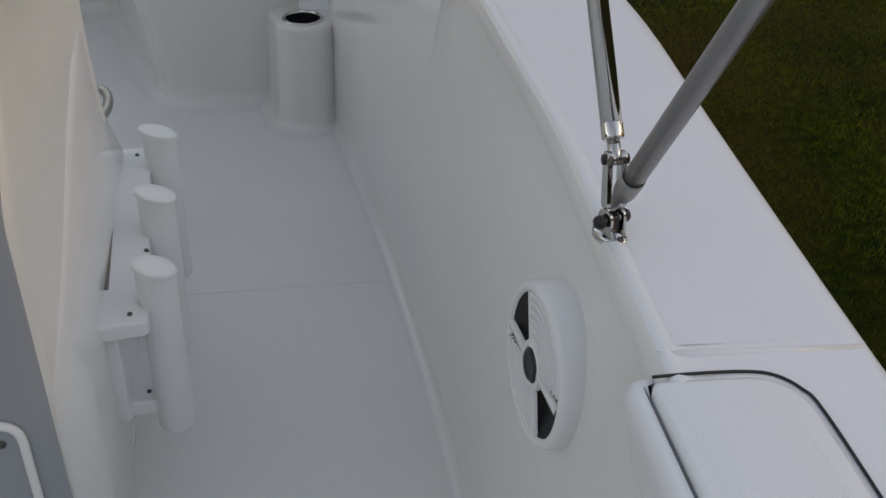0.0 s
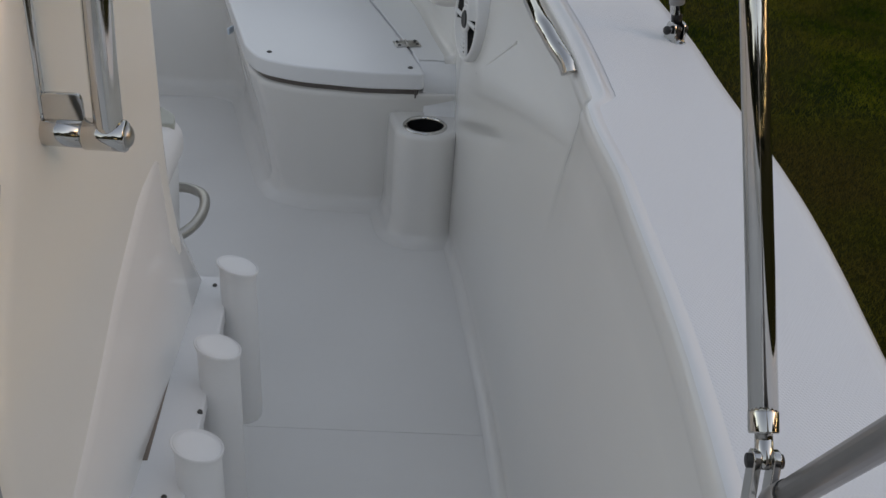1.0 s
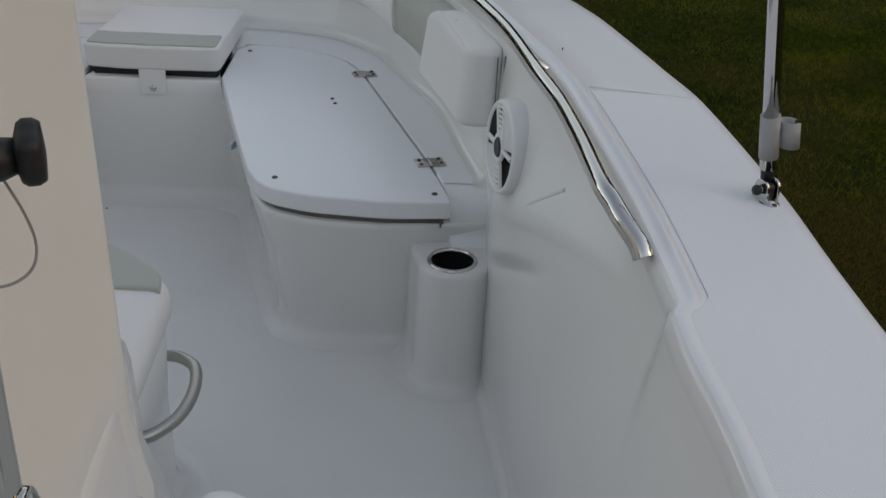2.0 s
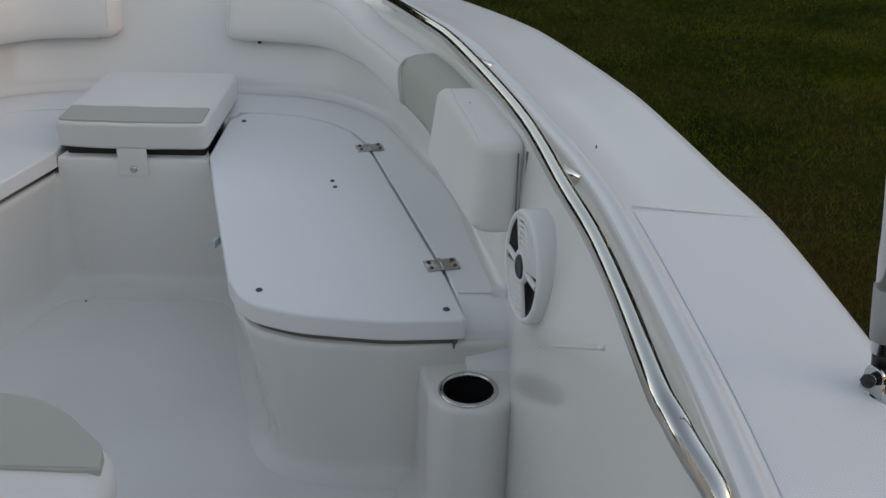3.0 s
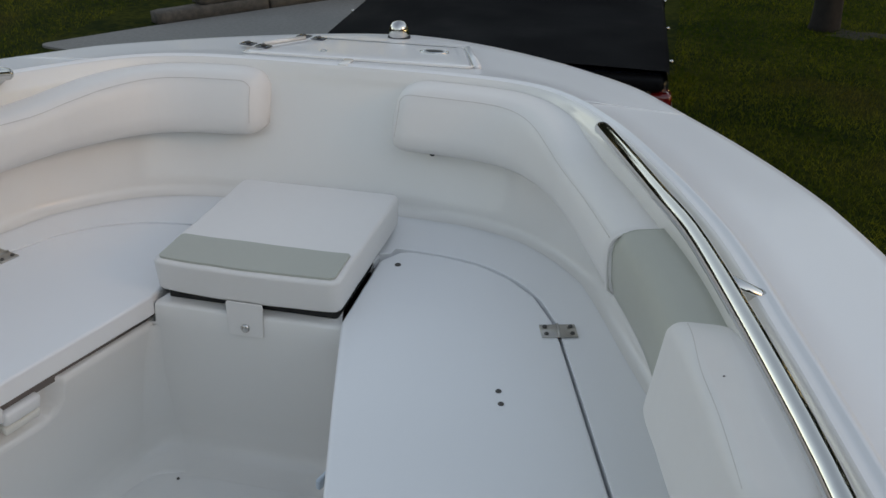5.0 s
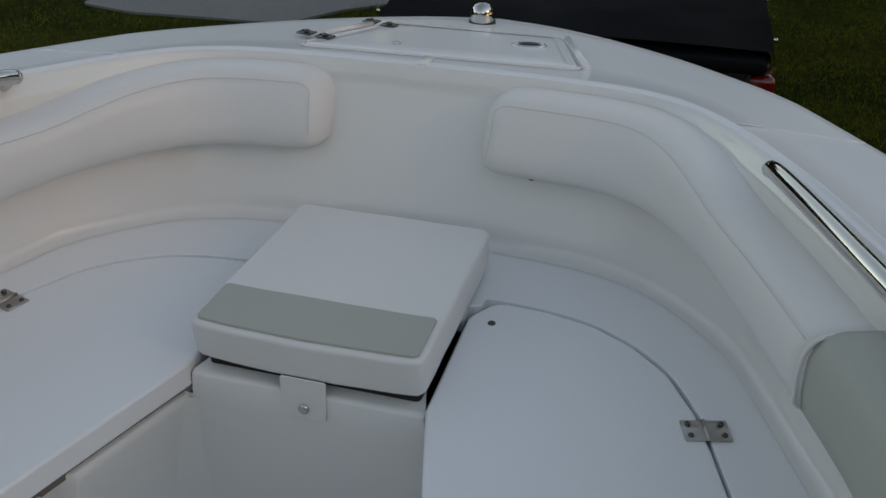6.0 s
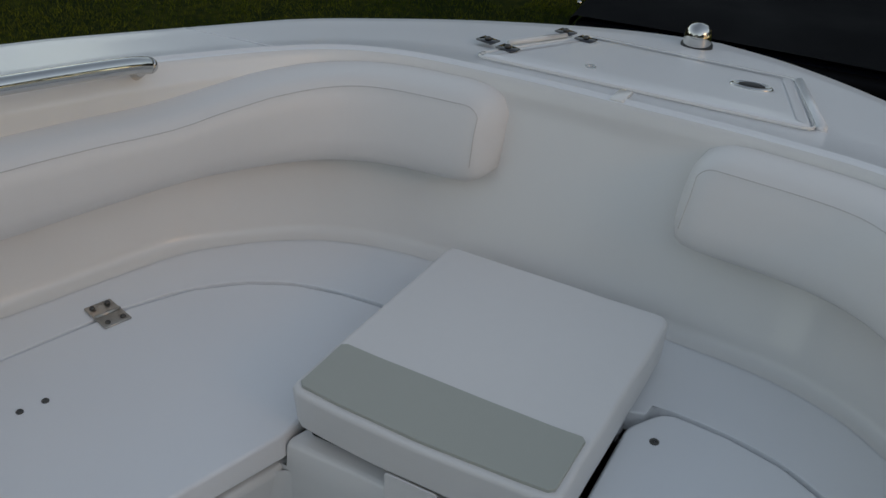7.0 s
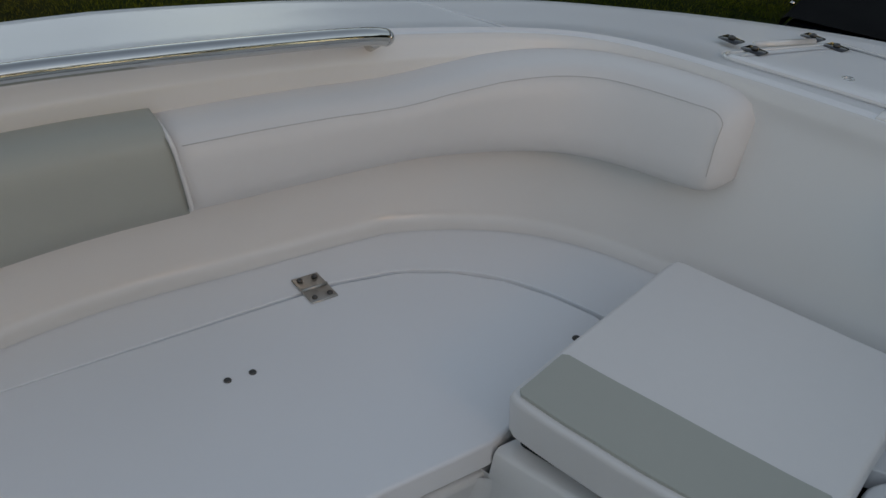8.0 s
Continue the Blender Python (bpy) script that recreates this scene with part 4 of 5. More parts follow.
part("tube", tube([g0 + grey_dir * 0.03, g0 + grey_dir * 0.9], 0.0105, 18), ALU, bimini, "grey anodised aluminium tube")
part("eye_end", tube([g0 - grey_dir * 0.012, g0 - grey_dir * 0.006, g0 + grey_dir * 0.010, g0 + grey_dir * 0.022, g0 + grey_dir * 0.044, g0 + grey_dir * 0.046], 0.0116, 18, [0.0055, 0.0080, 0.0088, 0.0116, 0.0118, 0.0108]), ALU, bimini)
part("ring", tube([g0 + grey_dir * 0.046, g0 + grey_dir * 0.0495], 0.0112, 18), RUBBER, bimini, "black ring on the grey tube")
steel_dir = Vector((-0.018, 0.845, 1.0)).normalized()
s0 = Vector((1.0175, 0.612, 0.797))
part("tube", tube([s0 + steel_dir * 0.030, s0 + steel_dir * 1.0], 0.0104, 18), STEEL, bimini, "polished stainless steel tube")
rings = ((0.0184, 0.0060), (0.0185, 0.0096), (0.0187, 0.0102), (0.0195, 0.0107), (0.0200, 0.0108), (0.0330, 0.0108), (0.0335, 0.0107), (0.0340, 0.0103))
part("collar", tube([s0 + steel_dir * d for d, r in rings], 0.0108, 18, [r for d, r in rings]), STEEL, bimini)
part("eye_end", tube([s0 - steel_dir * 0.006, s0 - steel_dir * 0.003, s0 + steel_dir * 0.004, s0 + steel_dir * 0.020], 0.006, 14, [0.0035, 0.0062, 0.0066, 0.0062]), STEEL, bimini)
# jaw slide that joins the steel strut to the foot of the grey tube
low = g0 + grey_dir * 0.012
low.x = s0.x
link = (s0 - low).normalized()
for x in (-0.0070, 0.0070):
    out = rounded([(-0.0075, -0.012), (0.0075, -0.012), (0.0070, (s0 - low).length + 0.008), (-0.0070, (s0 - low).length + 0.008)], 0.0065)
    jaw = slab(out, -0.0028, 0.0028, 0.0010)
    bmesh.ops.transform(jaw, matrix=Matrix.Translation(low + Vector((x, 0, 0))) @ Matrix(((0, 0, 1), (0, 1, 0), (-1, 0, 0))).to_4x4(), verts=jaw.verts)
    lean = math.atan2(link.z, link.y)
    bmesh.ops.transform(jaw, matrix=Matrix.Translation(low) @ Matrix.Rotation(lean, 4, "X") @ Matrix.Translation(-low), verts=jaw.verts)
    part("jaw", jaw, STEEL, bimini)
part("bolt", tube([s0 - Vector((0.0125, 0, 0)), s0 + Vector((0.0125, 0, 0))], 0.0052, 12), RUBBER, bimini)

strut = thing("bimini_strut", "stainless bimini strut with a grey plastic clip on the gunwale", "strut")
base = Vector((1.177, 1.610, 0.7575))
deck_hinge(strut, base, 25)
up = Vector((-0.184, -0.096, 0.978)).normalized()
b0 = base + Vector((0.003, 0.012, 0.026))
part("tube", tube([b0 + up * 0.02, b0 + up * 0.7], 0.0105, 16), STEEL, strut)
part("sleeve", tube([b0 + up * 0.036, b0 + up * 0.095], 0.0125, 16), GREY_PLASTIC, strut)
clip = []
for k in range(13):
    a = radians(-150 + 300 * k / 12)
    clip.append([b0 + up * h + Vector((0.026, 0.006, 0)) + rr * Vector((math.cos(a - math.pi), math.sin(a - math.pi), 0)) for rr, h in ((0.0105, 0.050), (0.0145, 0.050), (0.0145, 0.086), (0.0105, 0.086))])
part("clip", loft(clip, True)[0], GREY_PLASTIC, strut, "pale grey plastic tube clip")
part("eye_end", tube([b0 - up * 0.004, b0 + up * 0.03], 0.009, 10), RUBBER, strut)

# ---- centre console ----
console = thing("centre_console", "white moulded centre console with a forward seat, warm light in its tone", "console")
SIDE = [(0.68, FLOOR), (0.68, 0.72), (0.78, 0.89), (0.99, 1.24), (1.27, 1.24), (1.275, 0.66), (1.36, 0.40), (1.40, FLOOR)]


def profile_body(side_pts, half, r, mat, name, radius=0.02):
    out = rounded(side_pts, radius, 6)
    bm = slab(out, -half, half, r, 5)
    bmesh.ops.transform(bm, matrix=Matrix(((0, 0, 1, 0), (1, 0, 0, 0), (0, 1, 0, 0), (0, 0, 0, 1))), verts=bm.verts)
    return part(name, bm, mat, console)


profile_body(SIDE, 0.452, 0.03, WARM_WHITE, "body", [0.0, 0.08, 0.3, 0.09, 0.09, 0.3, 0.2, 0.0])
# flared lower side that carries the rod holders
rows = []
for y, xt, zt in ((0.70, 0.447, 0.50), (0.80, 0.448, 0.535), (0.87, 0.449, 0.565), (0.93, 0.449, 0.600), (1.0, 0.450, 0.643), (1.11, 0.450, 0.693), (1.20, 0.447, 0.716), (1.275, 0.438, 0.712), (1.355, 0.415, 0.68)):
    t = (y - 0.7) / 0.655
    rows.append([Vector((xt - 0.006, y, zt + 0.012)), Vector((xt + 0.003, y, zt)), Vector((xt + 0.007, y, zt - 0.02)), Vector((xt + 0.010, y, (zt + 0.42) / 2)), Vector((0.474 - 0.014 * t, y + 0.01 * t, 0.42)), Vector((0.470 - 0.02 * t, y + 0.02 * t, 0.2)), Vector((0.466 - 0.03 * t, y + 0.02 * t, FLOOR))])
rows.append([Vector((0.28, 1.40, p.z - 0.03)) for p in rows[-1]])
rows.insert(0, [Vector((p.x - 0.06, p.y - 0.012, p.z)) for p in rows[0]])
part("side_fairing", loft(rows)[0], GEL, console, "white moulded lower side")
# forward seat
seat = [(-0.335, 1.25), (0.335, 1.25), (0.345, 1.60), (0.335, 1.84), (0.22, 1.96), (0.0, 1.99), (-0.22, 1.96), (-0.335, 1.84), (-0.345, 1.60)]
out = rounded(seat, [0.02, 0.02, 0.2, 0.09, 0.2, 0.3, 0.2, 0.09, 0.2])
rows = [[Vector((p.x, p.y, z)) for p in inset(out, d)] for z, d in ((0.40, 0.012), (0.25, 0.02), (FLOOR + 0.05, 0.02), (FLOOR + 0.012, 0.004), (FLOOR + 0.0025, -0.022), (FLOOR + 0.0004, -0.045))]
bm, g = loft(rows, True)
bm.faces.new(g[0])
part("seat_base", bm, GEL, console)
pad = part("seat_pad", slab(out, 0.402, 0.475, 0.03, 5, 0.004), VINYL, console, "white vinyl forward seat cushion")
front = rounded([(-0.325, 1.80), (0.325, 1.80), (0.318, 1.845), (0.21, 1.950), (0.0, 1.978), (-0.21, 1.950), (-0.318, 1.845)], [0.004, 0.004, 0.08, 0.2, 0.3, 0.2, 0.08])
part("band", slab(front, 0.462, 0.4812, 0.003), VINYL_GREY, pad, "sage grey vinyl front band")
grab = spline([(0.308, 1.825, 0.335), (0.340, 1.822, 0.335), (0.374, 1.785, 0.340), (0.387, 1.715, 0.345), (0.380, 1.645, 0.350), (0.352, 1.598, 0.352), (0.315, 1.585, 0.352)], 5)
part("grab_handle", tube(grab, 0.010, 14), STEEL_DULL, console, "brushed stainless grab handle")
# dash: added grey panel carrying the aft face's shade, display, warning stickers
aft = [p for p in rounded(SIDE, [0.0, 0.08, 0.3, 0.09, 0.09, 0.3, 0.2, 0.0], 6)]
aft = [Vector((0.68, 0.07, 0))] + [p for p in aft if p.x < 1.0 and p.y > 0.3 and p.y < 1.19]
rows = []
for x, h in ((-0.450, -0.006), (-0.446, -0.001), (-0.434, 0.0020), (-0.42, 0.0025), (0.0, 0.0025), (0.42, 0.0025), (0.434, 0.0020), (0.446, -0.001), (0.450, -0.006)):
    rows.append([Vector((x, p.x, p.y)) for p in inset(aft, 0.0)])
    for k, p in enumerate(rows[-1]):
        q0, q1 = aft[max(k - 1, 0)], aft[min(k + 1, len(aft) - 1)]
        d = (q1 - q0).normalized()
        p.y, p.z = p.y - d.y * h, p.z + d.x * h
part("dash_panel", loft(rows)[0], DASH, console, "blue grey dash sheet, shade put into its colour")
up_dash = Vector((0, 0.10, 0.17)).normalized()
out_dash = Vector((0, -0.17, 0.10)).normalized()


def dash_plate(name, x0, x1, d0, d1, h, mat, parent, label="", r=0.008, slant=0.0):
    bm = slab(rounded([(x0, d0), (x1 - slant, d0), (x1, d1), (x0, d1)], r), 0, h, min(0.003, h / 2.2))
    o = Vector((0, 0.78, 0.89)) + out_dash * 0.002
    m = Matrix(((1, 0, 0, 0), (0, up_dash.y, out_dash.y, o.y), (0, up_dash.z, out_dash.z, o.z), (0, 0, 0, 1)))
    bmesh.ops.transform(bm, matrix=m, verts=bm.verts)
    return part(name, bm, mat, parent, label)


dash_plate("display", 0.10, 0.430, -0.178, -0.027, 0.010, SCREEN, console, "black instrument display", 0.012)
dash_plate("sticker", 0.33, 0.4350, -0.012, 0.009, 0.0016, ORANGE, console, "orange warning sticker", 0.002, 0.008)
plate = part("label_plate", box((0.088, 0.0015, 0.090), (0.374, 0.6765, 0.661), 0.0004, 1), YELLOW, console, "yellow and grey notice plate with dark bars")
for z, h, m in ((0.6455, 0.058, GREY_PLASTIC), (0.664, 0.005, DARK), (0.650, 0.010, DARK), (0.636, 0.005, DARK), (0.625, 0.008, DARK)):
    part("bar", box((0.080 if m is DARK else 0.087, 0.0012, h), (0.374, 0.6755 - (0.0012 if m is DARK else 0), z), 0), m, plate)
shape = rounded([(0.150, 0.215), (0.423, 0.215), (0.423, 0.480), (0.150, 0.480)], 0.034)
bm = slab(shape, 0, 0.005, 0.002)
bmesh.ops.transform(bm, matrix=pose(0, 0.6790, 0, 90, 0, 0), verts=bm.verts)
panel = part("access_panel", bm, DASH, console, "grey access panel with a pale rounded border")
border = [Vector((p.x, 0.6745, p.y)) for p in inset(shape, 0.0055)]
part("border", tube(border + border[:1], 0.0055, 10), GEL, panel)
for x in (0.178, 0.395):
    for z in (0.245, 0.447):
        screw(panel, (x, 0.6735, z), 0.0055, "screw", (0, -1, 0))

# console hand rail
grip = thing("console_rail", "polished stainless steel console rail with a black knob", "rail")
a, b = Vector((0.440, 0.880, 0.891)), Vector((0.522, 0.880, 0.890))
mid = a.lerp(b, 0.56)
part("socket", tube([a, mid], 0.0125, 20), STEEL, grip)
part("socket", tube([mid, mid.lerp(b, 0.02), mid.lerp(b, 0.96), b], 0.0138, 20, [0.0126, 0.0138, 0.0138, 0.0126]), STEEL, grip)
part("end_cap", lathe([(0.0105, -0.001), (0.0100, 0.0015), (0.0075, 0.0040), (0.003, 0.0056), (0.0005, 0.0058)], b, b - a, 20), STEEL_DULL, grip)
lug = slab(rounded([(-0.017, 0.0), (0.017, 0.0), (0.017, 0.026), (-0.017, 0.026)], [0, 0, 0.007, 0.007]), -0.002, 0.002, 0.0008)
bmesh.ops.transform(lug, matrix=pose(0.471, 0.880, 0.901, 90, 0, 0), verts=lug.verts)
part("lug", lug, STEEL, grip)
post = spline([(0.507, 0.880, 0.894), (0.508, 0.880, 0.96), (0.510, 0.881, 1.03), (0.510, 0.882, 1.08), (0.504, 0.884, 1.112), (0.488, 0.888, 1.140), (0.455, 0.896, 1.162), (0.38, 0.90, 1.172)], 6)
part("post", tube(post, 0.0122, 18), STEEL, grip)
inner_post = spline([(0.449, 0.882, 0.895), (0.450, 0.886, 1.0), (0.450, 0.89, 1.10), (0.44, 0.90, 1.15), (0.38, 0.90, 1.165)], 5)
part("post", tube(inner_post, 0.0065, 14), STEEL, grip)
part("knob_stem", tube([(0.505, 0.906, 1.083), (0.520, 0.922, 1.0835), (0.530, 0.930, 1.0835)], 0.0085, 14, [0.0115, 0.0115, 0.0085]), RUBBER, grip)
knob = lathe([(0.009, 0.0), (0.0150, 0.002), (0.0170, 0.005), (0.0170, 0.010), (0.0150, 0.0135), (0.004, 0.0145)], (0, 0, 0), (0, 0, 1), 40)
for v in knob.verts:
    k = 1 + 0.07 * math.cos(5 * math.atan2(v.co.y, v.co.x))
    v.co.x, v.co.y = v.co.x * k, v.co.y * k
bmesh.ops.transform(knob, matrix=Matrix.Translation((0.527, 0.928, 1.0835)) @ Vector((1, 0.35, 0)).to_track_quat("Z", "Y").to_matrix().to_4x4(), verts=knob.verts)
part("knob", knob, RUBBER, grip, "black star knob")
cable = spline([(0.517, 0.930, 1.070), (0.524, 0.933, 1.048), (0.527, 0.934, 1.028), (0.522, 0.932, 1.013), (0.508, 0.925, 1.007), (0.482, 0.915, 1.012), (0.464, 0.91, 1.026)], 6)
part("lanyard", tube(cable, 0.0009, 6), STEEL_DULL, grip)

# ---- rod holders ----
rack = thing("rod_rack", "white plastic rod holder rack with three tubes on the console side", "rod holder")
for z0, z1, y0 in ((0.400, 0.425, 0.886), (0.225, 0.250, 0.928)):
    bm = slab(rounded([(0.435, y0), (0.530, y0 + 0.012), (0.502, 1.375), (0.425, 1.380)], [0.002, 0.014, 0.014, 0.002], 4), z0, z1, 0.004)
    bracket = part("bracket", bm, PLASTIC, rack)
    for x, y in ((0.506, y0 + 0.030), (0.517, 1.063), (0.505, 1.21), (0.482, 1.350)):
        screw(bracket, (x, y, z1), 0.0035)
bm = box((0.030, 0.44, 0.19), (0.468, 1.140, 0.325), 0.004)
part("back_plate", bm, PLASTIC, rack)
# brown strip laid on the bracket stands for the shaded gap behind it
part("slot", box((0.0070, 0.305, 0.003), (0.4615, 1.126, 0.4245), 0.0012, 2, Matrix.Rotation(radians(3.2), 3, "Z")), SLOT, rack, "brown slot shade")
part("clasp", box((0.008, 0.014, 0.006), (0.4515, 1.290, 0.4255), 0.002), SLOT, rack)
for x, y, z in ((0.541, 0.945, 0.480), (0.532, 1.120, 0.487), (0.525, 1.312, 0.488)):
    top = Vector((x, y, z))
    lean = Vector((0.0, 0.005, -0.28)).normalized()
    rows = []
    for d, ro in ((0.285, 0.0200), (0.284, 0.0252), (0.280, 0.0262), (0.03, 0.0262), (0.012, 0.0264), (0.005, 0.0290), (0.0, 0.0298), (-0.001, 0.0285), (0.004, 0.0243), (0.05, 0.0238), (0.27, 0.0236)):
        cen = top + lean * d
        row = []
        for k in range(28):
            a = 2 * math.pi * k / 28
            cut = 0.009 * math.cos(a - 3.6) if d < 0.02 else 0
            row.append(cen + ro * Vector((math.cos(a), math.sin(a), 0)) + Vector((0, 0, cut)))
        rows.append(row)
    holder = part("tube", loft(rows, True)[0], PLASTIC, rack, "white plastic rod tube")
    disc = lathe([(0.0287, -0.0005), (0.0275, 0.0006), (0.020, 0.0014), (0.010, 0.0018), (0.0006, 0.0020)], top, (0.283, 0.140, 1), 28)
    part("plug", disc, PLASTIC, holder, "smooth white end cap")

# small catches under the lids
part("catch", box((0.008, 0.030, 0.018), (0.2775, 2.648, SEAT - 0.050), 0.003, 2, Matrix.Rotation(radians(-16), 3, "Z")), CATCH, boat, "pale blue plastic lid catch")
lean = Matrix.Rotation(radians(-15), 3, "Z") @ Matrix.Rotation(radians(14), 3, "Y")
latch = part("latch", box((0.018, 0.072, 0.028), (-0.280, 2.718, 0.350), 0.006, 3, lean), PLASTIC, boat, "white plastic lid latch in its recess")
part("latch_base", box((0.020, 0.070, 0.016), (-0.290, 2.722, 0.324), 0.002, 1, lean), WARM_WHITE, latch)
part("latch_stem", box((0.012, 0.014, 0.030), (-0.292, 2.678, 0.360), 0.003, 2, lean), PLASTIC, latch)
for at, way in (((-0.228, 3.514, 0.567), (0, -0.2, -1)), ((0.222, 3.510, 0.563), (0, -1, -0.35))):
    part("drain", lathe([(0.0058, -0.016), (0.0058, 0.002), (0.003, 0.0032)], at, way, 12), RUBBER, boat)
screw(boat, (-0.153, 2.955, FLOOR), 0.003, "floor_screw")

# ---- pickup in front of the boat ----
pickup = thing("pickup_truck", "dark navy pickup with a black soft bed cover", "pickup truck")
TX, TY, TZ = -0.048, 5.50, 0.225
bed = box((1.555, 2.0, 0.75), (TX, TY + 1.02, TZ - 0.40), 0.05, 3)
for v in bed.verts:
    if v.co.z > TZ - 0.10:
        v.co.x = TX + (v.co.x - TX) * 0.970
part("bed", bed, TRUCK, pickup)
rows = []
for k in range(9):
    y = TY + 2.0 * k / 8
    rows.append([Vector((TX + x, y, TZ + z + (-0.03 if k == 0 else 0))) for x, z in ((-0.757, -0.035), (-0.750, 0.012), (-0.73, 0.026), (-0.4, 0.034), (0, 0.036), (0.4, 0.034), (0.73, 0.026), (0.750, 0.012), (0.757, -0.035))])
part("bed_cover", loft(rows)[0], TONNEAU, pickup, "black vinyl tonneau cover")
part("tailgate", box((1.36, 0.06, 0.50), (TX, TY - 0.01, TZ - 0.30), 0.02, 3), TRUCK, pickup)
part("tailgate_cap", box((1.46, 0.10, 0.05), (TX, TY - 0.006, TZ - 0.055), 0.018, 3), TONNEAU, pickup)
part("bumper", box((1.66, 0.14, 0.18), (TX, TY - 0.10, TZ - 0.68), 0.04, 3), STEEL_DULL, pickup)
for sx in (-1, 1):
    lamp = part("tail_light", box((0.10, 0.10, 0.36), (TX + sx * 0.718, TY + 0.01, TZ - 0.27), 0.02, 3), RED, pickup, "red tail light")
    part("reverse_lens", box((0.07, 0.02, 0.07), (TX + sx * 0.718, TY - 0.045, TZ - 0.30), 0.006), PLASTIC, lamp)
    for y in (0.12, 0.7, 1.3):
        part("clip", lathe([(0.008, 0), (0.008, 0.012), (0.004, 0.014)], (TX + sx * 0.752, TY + y, TZ + 0.004), (sx, 0, 0.3), 10), STEEL, pickup)
    for y in (TY + 1.0, TY + 4.1):
        wheel = part("wheel", lathe([(0.22, -0.11), (0.35, -0.10), (0.375, -0.05), (0.375, 0.05), (0.35, 0.10), (0.22, 0.11)], (TX + sx * 0.74, y, GROUND + 0.372), (1, 0, 0), 32), RUBBER, pickup, "black tyre")
        part("rim", lathe([(0.21, -0.112), (0.20, -0.05), (0.05, 0.05), (0.2, 0.05), (0.21, 0.112)], (TX + sx * 0.74, y, GROUND + 0.372), (1, 0, 0), 24), STEEL_DULL, wheel)
cab = rounded([(TY + 2.06, TZ - 0.76), (TY + 2.06, TZ + 0.15), (TY + 2.25, TZ + 0.62), (TY + 3.2, TZ + 0.62), (TY + 3.75, TZ + 0.12), (TY + 4.9, TZ + 0.02), (TY + 4.95, TZ - 0.76)], 0.06, 5)
bm = slab(cab, -0.80, 0.80, 0.08, 4)
bmesh.ops.transform(bm, matrix=Matrix(((0, 0, 1, TX), (1, 0, 0, 0), (0, 1, 0, 0), (0, 0, 0, 1))), verts=bm.verts)
part("cab", bm, TRUCK, pickup)
part("rear_window", box((1.2, 0.02, 0.34), (TX, TY + 2.135, TZ + 0.38), 0.008, 2, Matrix.Rotation(radians(-22), 3, "X")), GLASSY, pickup)

here = Vector((TX, TY, 0))
pickup.matrix_world = Matrix.Translation(here) @ Matrix.Rotation(radians(3.4), 4, "Z") @ Matrix.Translation(-here)

# ---- lawn, drive, kerb timbers, tree ----
n = 60
bm = bmesh.new()
coords = [math.copysign(abs(v) ** 3, v) * 900 for v in np.linspace(-1, 1, n + 1)]
grid = [[bm.verts.new((x, y + 3, GROUND)) for x in coords] for y in coords]
for j in range(n):
    for i in range(n):
        bm.faces.new((grid[j][i], grid[j][i + 1], grid[j + 1][i + 1], grid[j + 1][i]))
tagged(part("ground", bm, GROUND_MAT, None, smooth=True), "dark green lawn with patches of dry grass", "lawn", kind="structure")

rng = np.random.default_rng(4)


def blade_field(x0, x1, y0, y1, count, size):
    """Blades as single triangles, three corners each."""
    x, y = rng.uniform(x0, x1, count), rng.uniform(y0, y1, count)
    h, a, w = size * rng.uniform(0.5, 1.3, count), rng.uniform(0, 2 * math.pi, count), size * rng.uniform(0.04, 0.085, count)
    lx, ly = rng.normal(0, 0.65, count) * h, rng.normal(0, 0.65, count) * h
    out = np.empty((count, 3, 3))
    out[:, 0] = np.stack([x - w * np.cos(a), y - w * np.sin(a), np.full(count, GROUND - 0.002)], 1)
    out[:, 1] = np.stack([x + w * np.cos(a), y + w * np.sin(a), np.full(count, GROUND - 0.002)], 1)
    out[:, 2] = np.stack([x + lx, y + ly, GROUND + h], 1)
    return out.reshape(-1, 3)


# port-side fields kept sparse, the dark soil standing for tree shade there
fields = np.concatenate([
    blade_field(1.0, 3.6, -0.6, 5.5, 200000, 0.024), blade_field(3.6, 7.0, 0.5, 9.0, 150000, 0.030),
    blade_field(0.72, 9.0, 5.5, 14.0, 170000, 0.035), blade_field(-7.0, -0.9, 3.0, 8.85, 70000, 0.032), blade_field(-2.5, 0.9, 8.9, 9.7, 9000, 0.036),
    blade_field(-9.0, -4.75, 8.85, 13.0, 16000, 0.036), blade_field(1.0, 15.0, 14.0, 26.0, 110000, 0.07)])
me = bpy.data.meshes.new("grass")
me.from_pydata(fields.tolist(), [], np.arange(len(fields)).reshape(-1, 3).tolist())
me.materials.append(BLADES)
tagged(new("grass", me), "short uneven dark green and brown grass blades", "grass", kind="stuff")

bm = bmesh.new()
edge = rounded([(-4.76, 8.98), (-4.2, 8.86), (-3.5, 8.90), (-2.85, 8.97), (-2.56, 9.45), (-2.0, 10.0), (-1.2, 10.3), (-0.3, 10.4), (-0.2, 14.9), (-3.40, 10.83), (-4.19, 9.81)], [0.1, 0.3, 0.5, 0.3, 0.3, 0.5, 0.5, 0.3, 0, 0.3, 0.5], 5)
for p in edge:
    p += 0.03 * Vector((*noise.noise_vector(p * 3.0)[:2], 0))
low = [bm.verts.new((p.x, p.y, GROUND - 0.04)) for p in edge]
top = [bm.verts.new((p.x, p.y, GROUND + 0.020)) for p in edge]
for k in range(len(edge)):
    bm.faces.new((low[k - 1], low[k], top[k], top[k - 1]))
bm.faces.new(top)
tagged(part("driveway", bm, CONCRETE, None, smooth=False), "pale concrete driveway beside the lawn", "driveway", kind="structure")


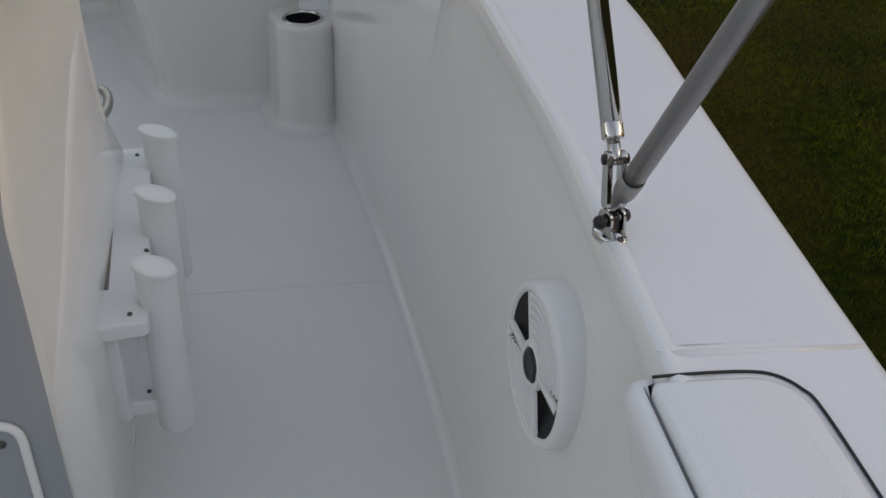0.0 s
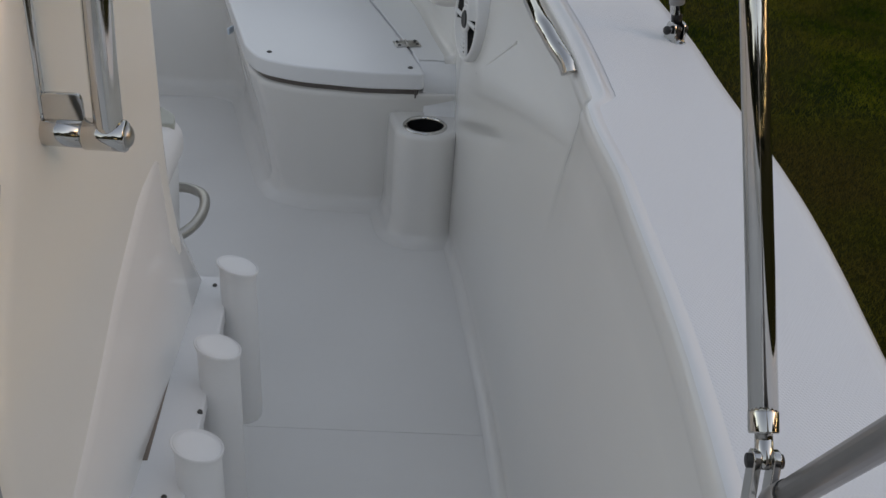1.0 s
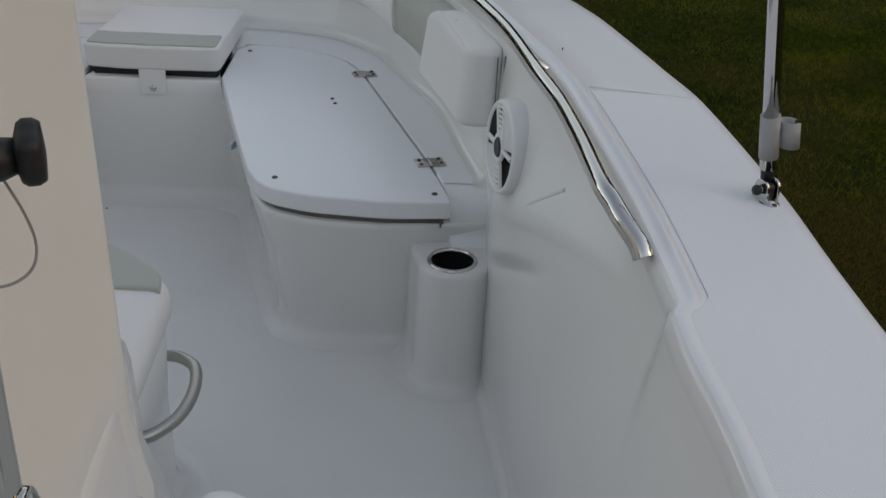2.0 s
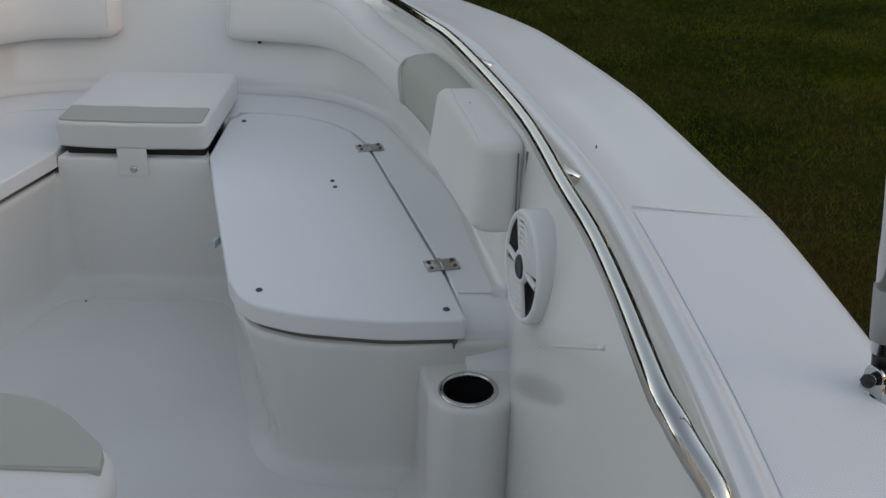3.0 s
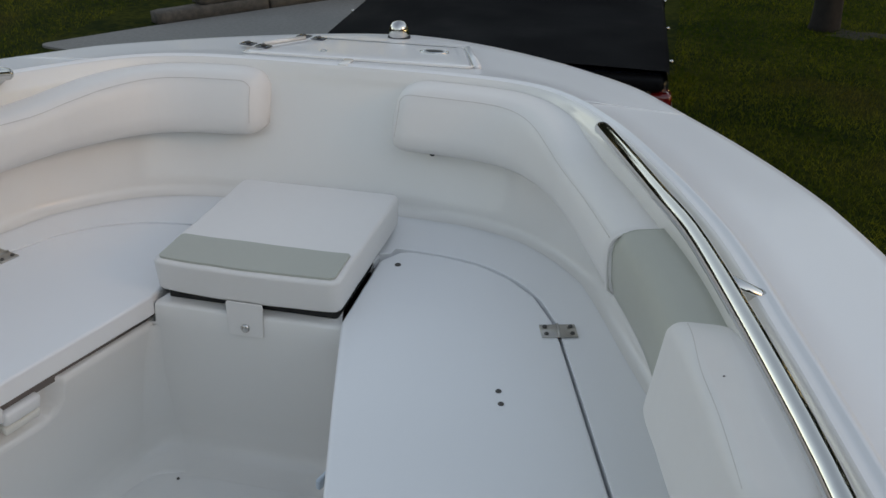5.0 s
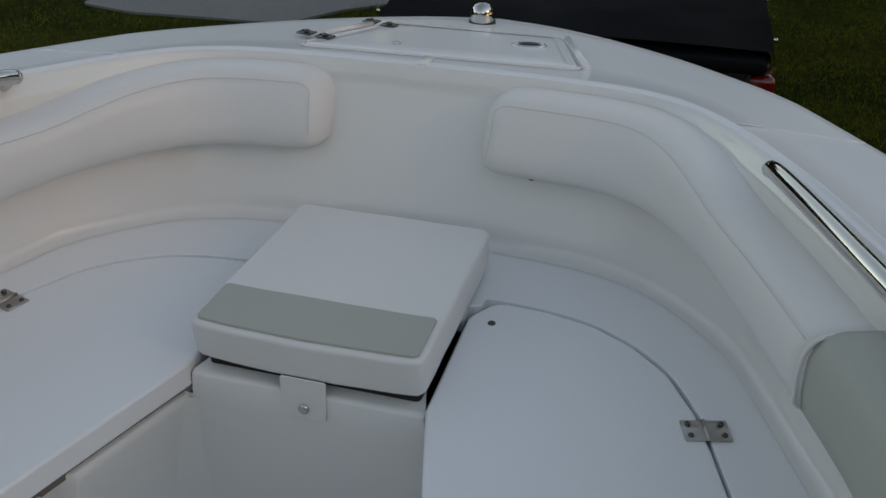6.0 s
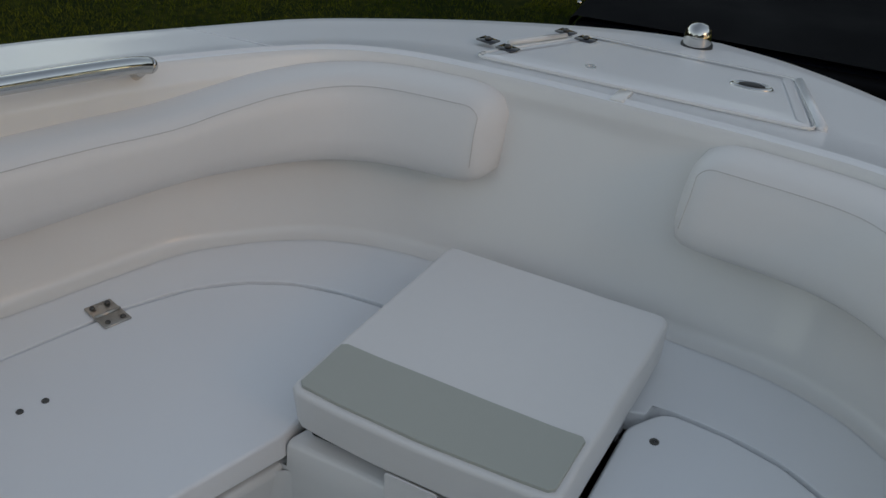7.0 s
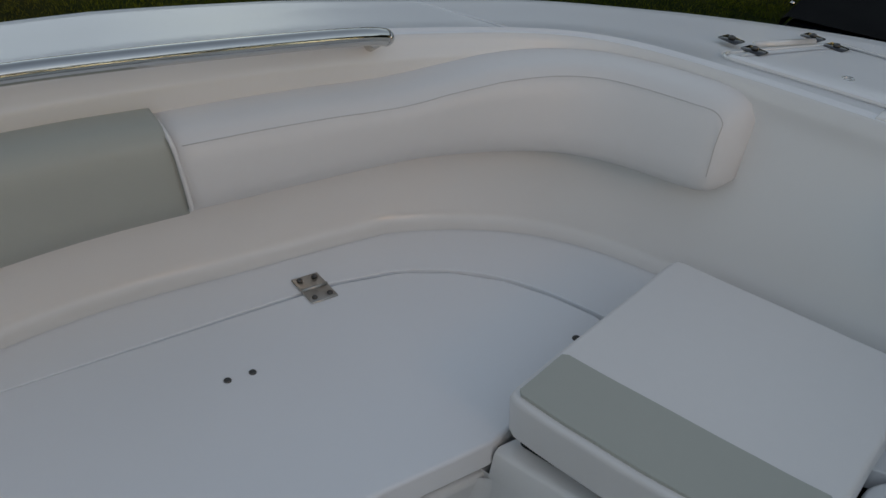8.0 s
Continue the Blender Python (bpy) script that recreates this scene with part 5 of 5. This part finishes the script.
def timber(at, length, turn, h):
    rows = []
    for k in range(17):
        t = k / 16
        e = 0.012 if k in (0, 16) else 0
        rows.append([Vector((length * (t - 0.5), y, z)) for y, z in ((-0.09 + e, 0.015), (-0.075, e), (0.075, e), (0.09 - e, 0.015), (0.09 - e, h - 0.018), (0.07, h - e), (-0.07, h - e), (-0.09 + e, h - 0.018))])
    bm, g = loft(rows, True)
    bm.faces.new(g[0])
    bm.faces.new(g[-1][::-1])
    for v in bm.verts:
        v.co += 0.009 * Vector(noise.noise_vector(v.co * 4 + Vector(at)))
    bmesh.ops.transform(bm, matrix=Matrix.Translation(at) @ Matrix.Rotation(radians(turn), 4, "Z"), verts=bm.verts)
    return tagged(part("kerb_timber", bm, TIMBER, None), "weathered grey landscape timber edging the drive", "timber", "timbers along the drive")


along = Vector((math.cos(radians(52.5)), math.sin(radians(52.5)), 0))
start, back = Vector((-4.16, 10.02, GROUND)), Vector((-along.y, along.x, 0))
for course, spans in enumerate((((0.0, 1.20), (1.23, 2.45), (2.48, 3.70)), ((0.45, 1.72), (1.76, 2.98), (3.01, 3.70)), ((1.35, 2.55), (2.58, 3.70)), ((2.1, 3.70),))):
    for s0, s1 in spans:
        timber(start + along * (s0 + s1) / 2 + back * (0.02 * course + 0.02 * (s0 > 1.5)) + Vector((0, 0, 0.135 * course - 0.004)), s1 - s0, 52.5, 0.133)

tree = thing("tree", "tall tree with a grey trunk standing on the lawn", "tree")
rows, radii = [], []
for k in range(16):
    z = GROUND - 0.03 + 4.5 * (k / 15) ** 1.5
    rows.append(Vector((2.11 + 0.012 * math.sin(k), 11.72 + 0.012 * math.cos(k), z)))
    radii.append(0.138 + 0.012 * math.exp(-(z - GROUND) / 0.10) - 0.015 * k / 15)
bm = tube(rows, 0.15, 20, radii)
for v in bm.verts:
    v.co += 0.018 * Vector(noise.noise_vector(v.co * 5))
part("trunk", bm, BARK, tree)

# worn earth at the foot of the tree
bm = bmesh.new()
mid = bm.verts.new((2.42, 11.60, GROUND + 0.012))
ring_v = []
for k in range(40):
    a = 2 * math.pi * k / 40
    r = 0.24 + 0.08 * math.sin(3 * a + 1) + 0.05 * math.sin(7 * a)
    ring_v.append(bm.verts.new((2.42 + 1.5 * r * math.cos(a), 11.60 + 0.7 * r * math.sin(a), GROUND + 0.002)))
for k in range(40):
    bm.faces.new((mid, ring_v[k - 1], ring_v[k]))
tagged(part("earth_patch", bm, EARTH, None), "bare brown earth round the foot of the tree", "earth", kind="structure")

# unseen foliage round the lawn, added to shape light, open towards the evening
verts, faces = [], []
for k in range(46000):
    a = rng.uniform(0, 2 * math.pi)
    gap = abs((a + math.pi) % (2 * math.pi) - math.pi)
    if gap < 0.45 and rng.random() < 0.45:
        continue
    r = rng.uniform(34, 46)
    top = 11.5 + 4.0 * math.cos(a) + 2.0 * math.sin(7 * a) + 1.5 * math.sin(17 * a + 1)
    z = GROUND + top * rng.random() ** 0.7
    x, y, s = r * math.cos(a), 3 + r * math.sin(a), rng.uniform(0.3, 0.8)
    q = len(verts)
    for _ in range(3):
        verts.append(tuple(np.array((x, y, z)) + rng.normal(0, s, 3)))
    faces.append((q, q + 1, q + 2))
me = bpy.data.meshes.new("foliage_screen")
me.from_pydata(verts, [], faces)
me.materials.append(FOLIAGE)
tagged(new("foliage_screen", me), "unseen ring of dark foliage added to shape light and reflections", "trees", kind="stuff")
